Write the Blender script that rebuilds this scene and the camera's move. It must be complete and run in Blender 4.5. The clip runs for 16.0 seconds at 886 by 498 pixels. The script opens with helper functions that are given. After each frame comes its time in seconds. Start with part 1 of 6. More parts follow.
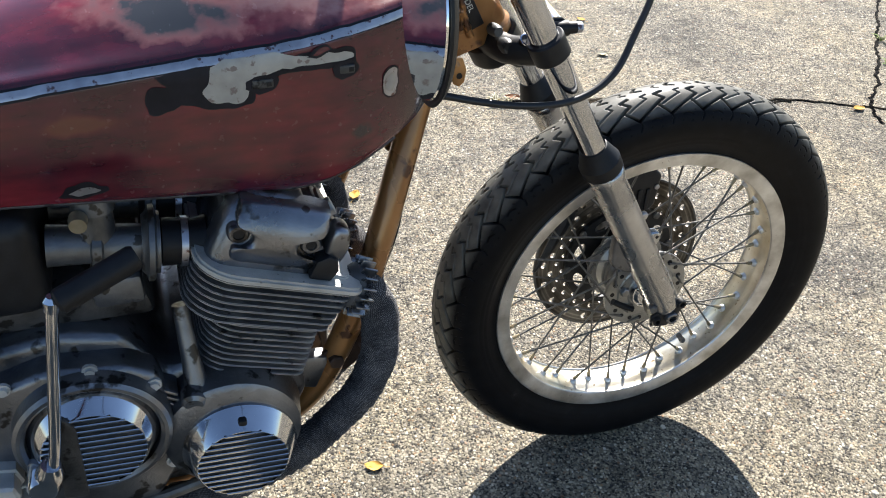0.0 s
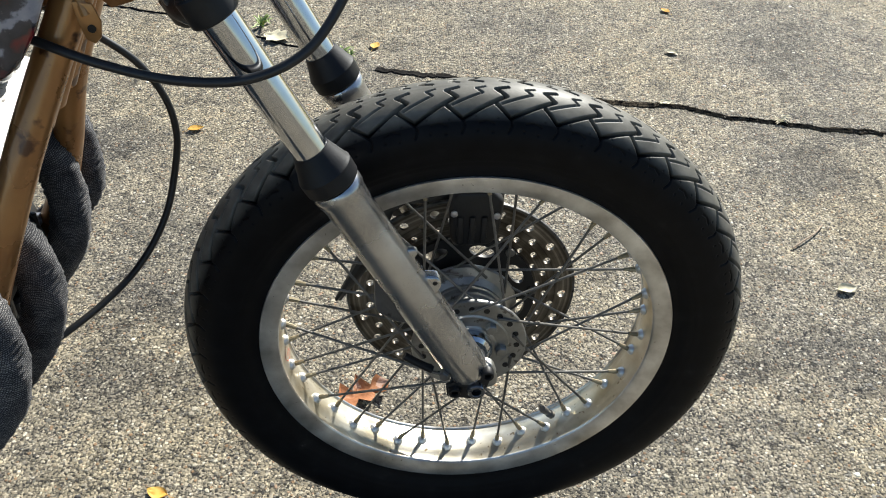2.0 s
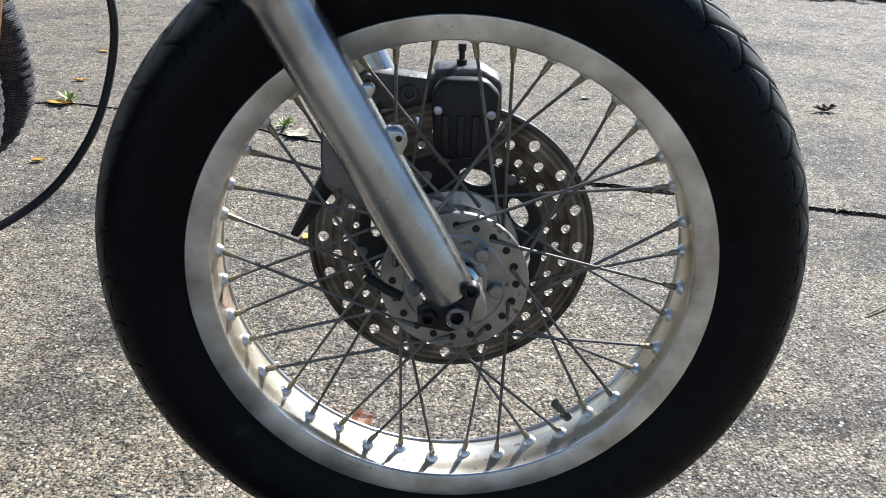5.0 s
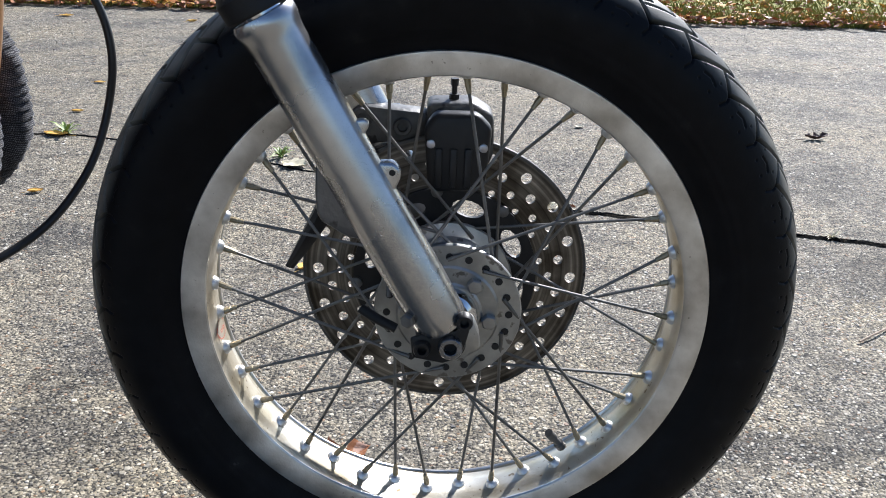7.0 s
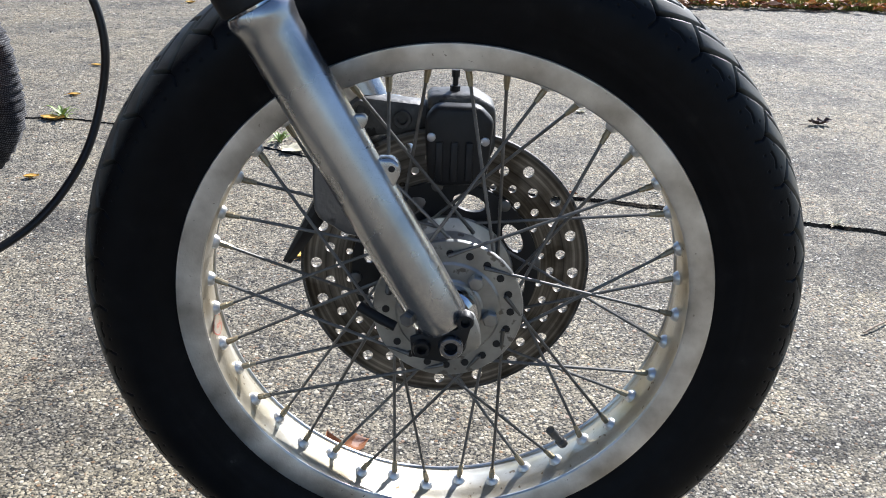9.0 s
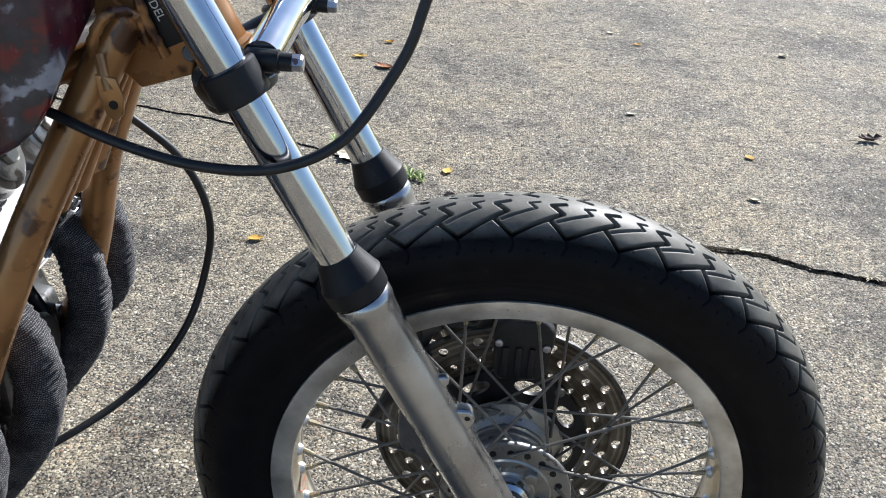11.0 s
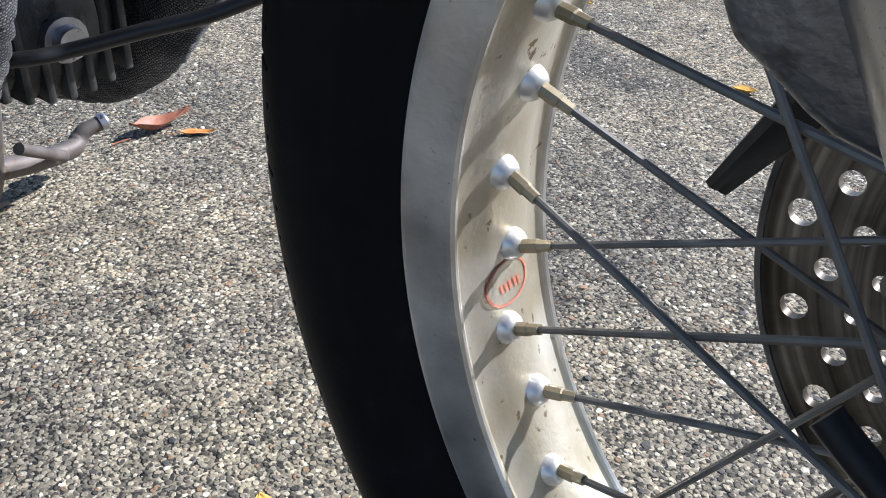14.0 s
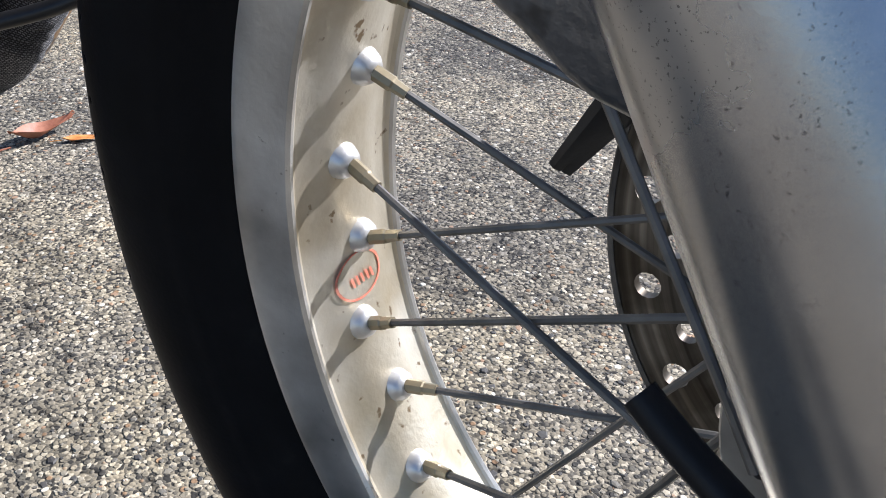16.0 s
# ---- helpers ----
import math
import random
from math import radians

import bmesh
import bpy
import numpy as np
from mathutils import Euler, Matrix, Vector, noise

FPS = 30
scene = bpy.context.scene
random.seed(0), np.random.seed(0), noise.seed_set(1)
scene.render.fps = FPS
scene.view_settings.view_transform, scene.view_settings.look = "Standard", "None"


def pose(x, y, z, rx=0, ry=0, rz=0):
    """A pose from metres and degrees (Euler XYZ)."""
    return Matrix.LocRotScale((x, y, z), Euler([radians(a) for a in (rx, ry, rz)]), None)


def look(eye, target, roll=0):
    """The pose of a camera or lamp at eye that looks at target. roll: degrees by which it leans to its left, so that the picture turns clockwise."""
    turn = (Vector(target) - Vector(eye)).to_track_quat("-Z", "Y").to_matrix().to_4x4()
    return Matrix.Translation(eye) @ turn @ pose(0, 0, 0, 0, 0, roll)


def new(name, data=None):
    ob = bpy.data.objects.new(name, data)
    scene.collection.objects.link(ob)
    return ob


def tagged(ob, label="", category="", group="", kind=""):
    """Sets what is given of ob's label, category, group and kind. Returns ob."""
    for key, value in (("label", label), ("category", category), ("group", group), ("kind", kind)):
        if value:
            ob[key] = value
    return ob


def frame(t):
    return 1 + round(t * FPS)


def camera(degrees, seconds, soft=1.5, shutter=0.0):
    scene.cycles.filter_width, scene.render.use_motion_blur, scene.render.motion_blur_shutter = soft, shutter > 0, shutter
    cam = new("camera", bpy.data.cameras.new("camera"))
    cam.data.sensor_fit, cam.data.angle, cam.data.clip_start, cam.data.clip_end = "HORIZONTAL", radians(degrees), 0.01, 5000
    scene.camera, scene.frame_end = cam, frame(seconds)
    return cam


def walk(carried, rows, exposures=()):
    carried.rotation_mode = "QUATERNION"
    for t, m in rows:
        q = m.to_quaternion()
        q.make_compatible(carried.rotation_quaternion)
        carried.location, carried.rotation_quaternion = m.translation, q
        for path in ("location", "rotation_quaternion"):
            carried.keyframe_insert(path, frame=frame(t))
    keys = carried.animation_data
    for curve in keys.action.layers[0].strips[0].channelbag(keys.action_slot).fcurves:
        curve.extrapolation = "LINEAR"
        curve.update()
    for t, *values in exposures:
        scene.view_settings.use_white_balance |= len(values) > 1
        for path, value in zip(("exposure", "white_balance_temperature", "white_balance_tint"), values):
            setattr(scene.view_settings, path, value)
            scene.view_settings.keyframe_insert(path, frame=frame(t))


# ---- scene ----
cam = camera(52.2, 16.0, soft=1.0)
PATH = [
    (0, (-0.655, -0.957, 1.186), (-0.118, 0.571, 0.014), 2.5),
    (0.5, (-0.481, -0.919, 1.17), (-0.007, 0.61, -0.029), 2.3),
    (1, (-0.332, -0.952, 1.162), (-0.016, 0.597, -0.063), 3.3),
    (1.5, (-0.189, -0.844, 1.12), (0.034, 0.691, -0.143), 2.9),
    (2, (-0.103, -0.796, 1.072), (0.044, 0.782, -0.147), 2.9),
    (2.5, (-0.047, -0.757, 0.887), (0.079, 0.929, -0.183), 3.6),
    (3, (-0.018, -0.739, 0.743), (0.059, 1.047, -0.154), 2.5),
    (3.5, (-0.008, -0.748, 0.69), (0.028, 1.074, -0.134), 2.0),
    (4, (-0.018, -0.758, 0.683), (0.01, 1.067, -0.136), 2.1),
    (6.5, (-0.017, -0.777, 0.695), (0.02, 1.079, -0.049), 1.9),
    (7, (-0.016, -0.778, 0.695), (0.022, 1.08, -0.044), 1.9),
    (7.5, (-0.017, -0.779, 0.695), (0.021, 1.08, -0.043), 1.9),
    (8, (-0.015, -0.778, 0.694), (0.018, 1.08, -0.047), 1.7),
    (10.5, (-0.039, -0.722, 0.8), (-0.011, 1.063, -0.103), 3.5),
    (11, (-0.068, -0.721, 1.009), (-0.092, 1.022, 0.028), 4.3),
    (11.5, (-0.016, -0.666, 1.072), (-0.255, 0.955, -0.075), 4.6),
    (12, (0.014, -0.571, 0.975), (-0.551, 0.821, -0.345), 3.7),
    (12.5, (-0.016, -0.403, 0.745), (-0.878, 0.776, -0.621), 0.0),
    (13, (-0.035, -0.32, 0.572), (-1.183, 0.756, -0.662), -2.2),
    (13.5, (-0.064, -0.277, 0.517), (-1.27, 0.892, -0.568), -0.6),
    (14, (-0.04, -0.243, 0.492), (-1.124, 1.081, -0.543), 1.8),
    (14.5, (-0.031, -0.222, 0.482), (-1.016, 1.176, -0.555), 2.3),
    (15, (-0.027, -0.217, 0.483), (-0.993, 1.197, -0.549), 2.1),
    (15.5, (-0.024, -0.216, 0.484), (-0.984, 1.202, -0.549), 1.7),
    (16, (-0.022, -0.218, 0.484), (-0.974, 1.207, -0.548), 2.1),
]
walk(cam, [(t, look(eye, target, roll)) for t, eye, target, roll in PATH], [(0.0, 1.48, 6150, 11), (0.5, 1.18, 6150, 9), (1.0, 1.16, 6150, 8), (2.0, 1.02, 6150, 7), (3.0, 1.05, 5950, 9), (4.0, 1.04, 5750, 11), (8.0, 1.08, 5650, 13), (10.5, 1.15, 5700, 11), (11.5, 1.06, 5800, 11), (12.0, 1.44, 5900, 11), (12.5, 1.54, 6000, 13), (12.8, 1.38, 5800, 13), (13.2, 1.08, 5700, 13), (14.0, 1.06, 5500, 13), (14.5, 1.12, 5480, 13), (16.0, 1.12, 5620, 15)])

# ---- light ----
SUN_AZ, SUN_EL = radians(61.3), radians(36.0)
world = bpy.data.worlds.new("world")
scene.world = world
world.use_nodes = True
wn = world.node_tree
sky = wn.nodes.new("ShaderNodeTexSky")
sky.sky_type, sky.sun_disc = "NISHITA", False
sky.sun_elevation, sky.sun_rotation = SUN_EL, radians(90) - SUN_AZ
sky.air_density, sky.dust_density, sky.ozone_density = 1.0, 0.6, 1.0
wn.links.new(sky.outputs[0], wn.nodes["Background"].inputs[0])
wn.nodes["Background"].inputs[1].default_value = 0.066
sun = new("sun", bpy.data.lights.new("sun", "SUN"))
sun.data.energy, sun.data.angle, sun.data.color = 5.0, radians(0.6), (1.0, 0.93, 0.82)
sun.matrix_world = look((6 * math.cos(SUN_AZ) * math.cos(SUN_EL), 6 * math.sin(SUN_AZ) * math.cos(SUN_EL), 6 * math.sin(SUN_EL)), (0, 0, 0))


# ---- materials ----
def material(name):
    m = bpy.data.materials.new(name)
    m.use_nodes = True
    return m, m.node_tree.nodes, m.node_tree.links, m.node_tree.nodes["Principled BSDF"]


def ramp(nodes, stops, interp="LINEAR"):
    r = nodes.new("ShaderNodeValToRGB")
    r.color_ramp.interpolation = interp
    while len(r.color_ramp.elements) < len(stops):
        r.color_ramp.elements.new(0.5)
    for e, (p, c) in zip(r.color_ramp.elements, stops):
        e.position, e.color = p, (*c, 1)
    return r


def noisy(name, c1, c2, scale=40, rough=0.5, rough2=None, metal=0.0, bump=0.0, bump_scale=300, spots=None, spot_scale=60, spot_at=0.62, coat=0.0, spec=0.5, patchy=0.0):
    """A surface in two tones of one colour with fine relief; spots: a third colour in scattered patches."""
    m, nodes, links, b = material(name)
    tc = nodes.new("ShaderNodeTexCoord")
    n1 = nodes.new("ShaderNodeTexNoise")
    n1.inputs["Scale"].default_value, n1.inputs["Detail"].default_value = scale, 6
    links.new(tc.outputs["Object"], n1.inputs["Vector"])
    r = ramp(nodes, [(0.3, c1), (0.7, c2)])
    links.new(n1.outputs[0], r.inputs[0])
    out = r.outputs[0]
    if spots:
        n2 = nodes.new("ShaderNodeTexNoise")
        n2.inputs["Scale"].default_value, n2.inputs["Detail"].default_value = spot_scale, 4
        links.new(tc.outputs["Object"], n2.inputs["Vector"])
        k = ramp(nodes, [(spot_at, (0, 0, 0)), (spot_at + 0.05, (1, 1, 1))])
        links.new(n2.outputs[0], k.inputs[0])
        mix = nodes.new("ShaderNodeMix")
        mix.data_type = "RGBA"
        amount = k.outputs[0]
        if patchy:
            n4 = nodes.new("ShaderNodeTexNoise")
            n4.inputs["Scale"].default_value, n4.inputs["Detail"].default_value = patchy, 3
            links.new(tc.outputs["Object"], n4.inputs["Vector"])
            k2 = ramp(nodes, [(0.40, (0.12, 0.12, 0.12)), (0.58, (1, 1, 1))])
            links.new(n4.outputs[0], k2.inputs[0])
            both = nodes.new("ShaderNodeMath")
            both.operation = "MULTIPLY"
            links.new(k.outputs[0], both.inputs[0])
            links.new(k2.outputs[0], both.inputs[1])
            amount = both.outputs[0]
        links.new(amount, mix.inputs["Factor"])
        links.new(out, mix.inputs[6])
        mix.inputs[7].default_value = (*spots, 1)
        out = mix.outputs[2]
    links.new(out, b.inputs["Base Color"])
    b.inputs["Metallic"].default_value = metal
    b.inputs["Specular IOR Level"].default_value = spec
    b.inputs["Coat Weight"].default_value = coat
    rr = nodes.new("ShaderNodeMapRange")
    rr.inputs["To Min"].default_value, rr.inputs["To Max"].default_value = rough, rough if rough2 is None else rough2
    links.new(n1.outputs[0], rr.inputs["Value"])
    links.new(rr.outputs[0], b.inputs["Roughness"])
    if bump:
        n3 = nodes.new("ShaderNodeTexNoise")
        n3.inputs["Scale"].default_value, n3.inputs["Detail"].default_value = bump_scale, 3
        links.new(tc.outputs["Object"], n3.inputs["Vector"])
        bp = nodes.new("ShaderNodeBump")
        bp.inputs["Strength"].default_value, bp.inputs["Distance"].default_value = bump, 0.002
        links.new(n3.outputs[0], bp.inputs["Height"])
        links.new(bp.outputs[0], b.inputs["Normal"])
    return m


def asphalt_material():
    m, nodes, links, b = material("asphalt")
    tc = nodes.new("ShaderNodeTexCoord")
    v = nodes.new("ShaderNodeTexVoronoi")
    v.inputs["Scale"].default_value, v.inputs["Randomness"].default_value = 165, 1.0
    v2 = nodes.new("ShaderNodeTexVoronoi")
    v2.inputs["Scale"].default_value = 330
    big = nodes.new("ShaderNodeTexNoise")
    big.inputs["Scale"].default_value, big.inputs["Detail"].default_value = 2.3, 6
    for n in (v, v2, big):
        links.new(tc.outputs["Object"], n.inputs["Vector"])
    hue = nodes.new("ShaderNodeSeparateColor")
    links.new(v.outputs["Color"], hue.inputs[0])
    stones = ramp(nodes, [(0.0, (0.058, 0.055, 0.050)), (0.11, (0.125, 0.115, 0.095)), (0.32, (0.225, 0.201, 0.154)), (0.57, (0.305, 0.268, 0.200)),
                          (0.78, (0.26, 0.172, 0.105)), (0.83, (0.42, 0.375, 0.285)), (0.96, (0.58, 0.54, 0.45))], "CONSTANT")
    links.new(hue.outputs[0], stones.inputs[0])
    hue2 = nodes.new("ShaderNodeSeparateColor")
    links.new(v2.outputs["Color"], hue2.inputs[0])
    sand = ramp(nodes, [(0.0, (0.036, 0.034, 0.031)), (0.22, (0.118, 0.107, 0.087)), (0.46, (0.24, 0.212, 0.160)), (0.86, (0.45, 0.40, 0.31))], "CONSTANT")
    links.new(hue2.outputs[1], sand.inputs[0])
    edge = ramp(nodes, [(0.36, (1, 1, 1)), (0.52, (0, 0, 0))])
    links.new(v.outputs["Distance"], edge.inputs[0])
    mix = nodes.new("ShaderNodeMix")
    mix.data_type = "RGBA"
    links.new(edge.outputs[0], mix.inputs["Factor"])
    links.new(sand.outputs[0], mix.inputs[6])
    links.new(stones.outputs[0], mix.inputs[7])
    wear = ramp(nodes, [(0.30, (0.52, 0.53, 0.56)), (0.42, (0.80, 0.805, 0.83)), (0.50, (0.97, 0.96, 0.945)), (0.62, (1.03, 1.005, 0.945)), (0.75, (1.20, 1.15, 1.04))])
    links.new(big.outputs[0], wear.inputs[0])
    mul = nodes.new("ShaderNodeMix")
    mul.data_type, mul.blend_type = "RGBA", "MULTIPLY"
    mul.inputs["Factor"].default_value = 1.0
    links.new(mix.outputs[2], mul.inputs[6])
    links.new(wear.outputs[0], mul.inputs[7])
    # old dark stains: centre and half sizes
    stained = mul.outputs[2]
    for cx, cy, sx, sy in ((-0.47, 0.46, 0.17, 0.10), (-0.50, 0.27, 0.14, 0.09), (-0.24, 0.50, 0.07, 0.035), (0.45, 0.27, 0.12, 0.05), (0.70, 0.27, 0.20, 0.07), (0.85, 0.86, 0.16, 0.12), (-0.75, 1.0, 0.22, 0.10), (1.40, 3.10, 0.35, 0.22)):
        mp = nodes.new("ShaderNodeMapping")
        mp.vector_type = "TEXTURE"
        mp.inputs["Location"].default_value = (cx, cy, 0)
        mp.inputs["Scale"].default_value = (sx, sy, 1)
        links.new(tc.outputs["Object"], mp.inputs[0])
        ln = nodes.new("ShaderNodeVectorMath")
        ln.operation = "LENGTH"
        links.new(mp.outputs[0], ln.inputs[0])
        nz = nodes.new("ShaderNodeTexNoise")
        nz.inputs["Scale"].default_value, nz.inputs["Detail"].default_value = 14, 8
        links.new(tc.outputs["Object"], nz.inputs["Vector"])
        ad = nodes.new("ShaderNodeMath")
        ad.operation = "MULTIPLY_ADD"
        ad.inputs[1].default_value = 2.2
        links.new(nz.outputs[0], ad.inputs[0])
        links.new(ln.outputs["Value"], ad.inputs[2])
        k = nodes.new("ShaderNodeMapRange")
        k.inputs["From Min"].default_value, k.inputs["From Max"].default_value = 1.55, 2.3
        links.new(ad.outputs[0], k.inputs["Value"])
        sm = nodes.new("ShaderNodeMix")
        sm.data_type, sm.blend_type = "RGBA", "MULTIPLY"
        fl = nodes.new("ShaderNodeMath")
        fl.operation = "SUBTRACT"
        fl.inputs[0].default_value = 1.0
        links.new(k.outputs[0], fl.inputs[1])
        links.new(fl.outputs[0], sm.inputs["Factor"])
        links.new(stained, sm.inputs[6])
        sm.inputs[7].default_value = (0.58, 0.59, 0.63, 1)
        stained = sm.outputs[2]
    # dark pits and tarry specks
    pit = nodes.new("ShaderNodeTexNoise")
    pit.inputs["Scale"].default_value, pit.inputs["Detail"].default_value = 48, 5
    links.new(tc.outputs["Object"], pit.inputs["Vector"])
    pk = ramp(nodes, [(0.32, (0.36, 0.36, 0.37)), (0.42, (0.94, 0.94, 0.95)), (0.56, (1.0, 1.0, 0.99)), (0.68, (1.35, 1.32, 1.26))])
    links.new(pit.outputs[0], pk.inputs[0])
    mul2 = nodes.new("ShaderNodeMix")
    mul2.data_type, mul2.blend_type = "RGBA", "MULTIPLY"
    mul2.inputs["Factor"].default_value = 1.0
    links.new(stained, mul2.inputs[6])
    links.new(pk.outputs[0], mul2.inputs[7])
    dust = nodes.new("ShaderNodeTexNoise")
    dust.inputs["Scale"].default_value, dust.inputs["Detail"].default_value = 13, 6
    links.new(tc.outputs["Object"], dust.inputs["Vector"])
    film = ramp(nodes, [(0.34, (0.66, 0.655, 0.65)), (0.46, (0.95, 0.945, 0.93)), (0.60, (1.06, 1.05, 1.02)), (0.72, (1.18, 1.15, 1.09))])
    links.new(dust.outputs[0], film.inputs[0])
    mul3 = nodes.new("ShaderNodeMix")
    mul3.data_type, mul3.blend_type = "RGBA", "MULTIPLY"
    mul3.inputs["Factor"].default_value = 1.0
    links.new(mul2.outputs[2], mul3.inputs[6])
    links.new(film.outputs[0], mul3.inputs[7])
    links.new(mul3.outputs[2], b.inputs["Base Color"])
    b.inputs["Roughness"].default_value = 0.85
    b.inputs["Specular IOR Level"].default_value = 0.2
    h = nodes.new("ShaderNodeMath")
    h.operation = "ADD"
    inv = nodes.new("ShaderNodeMath")
    inv.operation = "MULTIPLY_ADD"
    inv.inputs[1].default_value, inv.inputs[2].default_value = -0.45, 0.4
    links.new(v2.outputs["Distance"], inv.inputs[0])
    links.new(edge.outputs[0], h.inputs[0])
    links.new(inv.outputs[0], h.inputs[1])
    bp = nodes.new("ShaderNodeBump")
    bp.inputs["Strength"].default_value, bp.inputs["Distance"].default_value = 0.62, 0.0022
    links.new(h.outputs[0], bp.inputs["Height"])
    links.new(bp.outputs[0], b.inputs["Normal"])
    return m


def stone_material():
    m, nodes, links, b = material("aggregate")
    g = nodes.new("ShaderNodeNewGeometry")
    r = ramp(nodes, [(0.0, (0.060, 0.056, 0.051)), (0.11, (0.14, 0.128, 0.105)), (0.34, (0.245, 0.217, 0.165)), (0.60, (0.34, 0.298, 0.220)),
                     (0.79, (0.30, 0.195, 0.120)), (0.84, (0.44, 0.395, 0.30)), (0.96, (0.60, 0.56, 0.47))], "CONSTANT")
    links.new(g.outputs["Random Per Island"], r.inputs[0])
    tc = nodes.new("ShaderNodeTexCoord")
    dust = nodes.new("ShaderNodeTexNoise")
    dust.inputs["Scale"].default_value, dust.inputs["Detail"].default_value = 13, 6
    links.new(tc.outputs["Object"], dust.inputs["Vector"])
    film = ramp(nodes, [(0.34, (0.66, 0.655, 0.65)), (0.46, (0.95, 0.945, 0.93)), (0.60, (1.06, 1.05, 1.02)), (0.72, (1.18, 1.15, 1.09))])
    links.new(dust.outputs[0], film.inputs[0])
    mul = nodes.new("ShaderNodeMix")
    mul.data_type, mul.blend_type = "RGBA", "MULTIPLY"
    mul.inputs["Factor"].default_value = 1.0
    links.new(r.outputs[0], mul.inputs[6])
    links.new(film.outputs[0], mul.inputs[7])
    links.new(mul.outputs[2], b.inputs["Base Color"])
    b.inputs["Roughness"].default_value = 0.65
    return m


def tank_material():
    """Old maroon paint, sanded through in places to primer and bare metal."""
    m, nodes, links, b = material("worn maroon paint")
    tc = nodes.new("ShaderNodeTexCoord")
    n1 = nodes.new("ShaderNodeTexNoise")
    n1.inputs["Scale"].default_value, n1.inputs["Detail"].default_value = 9, 7
    n2 = nodes.new("ShaderNodeTexNoise")
    n2.inputs["Scale"].default_value, n2.inputs["Detail"].default_value = 6.5, 3
    n3 = nodes.new("ShaderNodeTexNoise")
    n3.inputs["Scale"].default_value, n3.inputs["Detail"].default_value = 120, 5
    st = nodes.new("ShaderNodeMapping")
    st.inputs["Location"].default_value = (3.1, 0.4, 1.7)
    links.new(tc.outputs["Object"], st.inputs[0])
    links.new(tc.outputs["Object"], n1.inputs["Vector"])
    links.new(st.outputs[0], n2.inputs["Vector"])
    links.new(tc.outputs["Object"], n3.inputs["Vector"])
    base = ramp(nodes, [(0.32, (0.022, 0.0035, 0.010)), (0.48, (0.062, 0.0052, 0.014)), (0.60, (0.108, 0.0072, 0.015)), (0.74, (0.17, 0.014, 0.020))])
    links.new(n1.outputs[0], base.inputs[0])
    dark = ramp(nodes, [(0.74, (0, 0, 0)), (0.82, (1, 1, 1))])
    links.new(n2.outputs[0], dark.inputs[0])
    mix = nodes.new("ShaderNodeMix")
    mix.data_type = "RGBA"
    links.new(dark.outputs[0], mix.inputs["Factor"])
    links.new(base.outputs[0], mix.inputs[6])
    mix.inputs[7].default_value = (0.035, 0.03, 0.036, 1)
    # fine rubbed streaks along the tank
    sm = nodes.new("ShaderNodeMapping")
    sm.inputs["Scale"].default_value = (18, 60, 75)
    links.new(tc.outputs["Object"], sm.inputs[0])
    sn = nodes.new("ShaderNodeTexNoise")
    sn.inputs["Scale"].default_value, sn.inputs["Detail"].default_value = 1.0, 8
    links.new(sm.outputs[0], sn.inputs["Vector"])
    sk = ramp(nodes, [(0.30, (0.62, 0.66, 0.78)), (0.5, (1.0, 1.0, 1.0)), (0.66, (1.30, 1.32, 1.34)), (0.78, (1.75, 2.0, 2.0))])
    links.new(sn.outputs[0], sk.inputs[0])
    rub = nodes.new("ShaderNodeMix")
    rub.data_type, rub.blend_type = "RGBA", "MULTIPLY"
    rub.inputs["Factor"].default_value = 1.0
    links.new(mix.outputs[2], rub.inputs[6])
    links.new(sk.outputs[0], rub.inputs[7])
    out = rub.outputs[2]
    # pink area, then sanded blotches, pinkish feathered rims: centre, half sizes in x, z
    for cx, cz, sx, sz, core, rim_tone in ((-0.520, 0.552, 0.110, 0.026, (0.38, 0.185, 0.165), (0.26, 0.075, 0.075)), (-0.645, 0.5300, 0.072, 0.0125, (0.050, 0.050, 0.052), (0.30, 0.13, 0.12)), (-0.690, 0.543, 0.040, 0.005, (0.028, 0.026, 0.028), (0.22, 0.07, 0.065)),
                                           (-0.595, 0.548, 0.030, 0.009, (0.10, 0.09, 0.09), (0.30, 0.13, 0.11)), (-0.388, 0.450, 0.022, 0.085, None, (0.05, 0.022, 0.032)),
                                           (-0.735, 0.452, 0.035, 0.010, (0.13, 0.035, 0.022), (0.12, 0.02, 0.02)), (-0.470, 0.405, 0.016, 0.012, (0.03, 0.018, 0.022), (0.10, 0.014, 0.018))):
        mp = nodes.new("ShaderNodeMapping")
        mp.vector_type = "TEXTURE"
        mp.inputs["Location"].default_value = (cx, 0, cz)
        mp.inputs["Scale"].default_value = (sx, 1000, sz)
        links.new(tc.outputs["Object"], mp.inputs[0])
        ln = nodes.new("ShaderNodeVectorMath")
        ln.operation = "LENGTH"
        links.new(mp.outputs[0], ln.inputs[0])
        nz = nodes.new("ShaderNodeTexNoise")
        nz.inputs["Scale"].default_value, nz.inputs["Detail"].default_value = 38, 4
        links.new(st.outputs[0], nz.inputs["Vector"])
        ad = nodes.new("ShaderNodeMath")
        ad.operation = "MULTIPLY_ADD"
        ad.inputs[1].default_value = 1.6
        links.new(nz.outputs[0], ad.inputs[0])
        links.new(ln.outputs["Value"], ad.inputs[2])
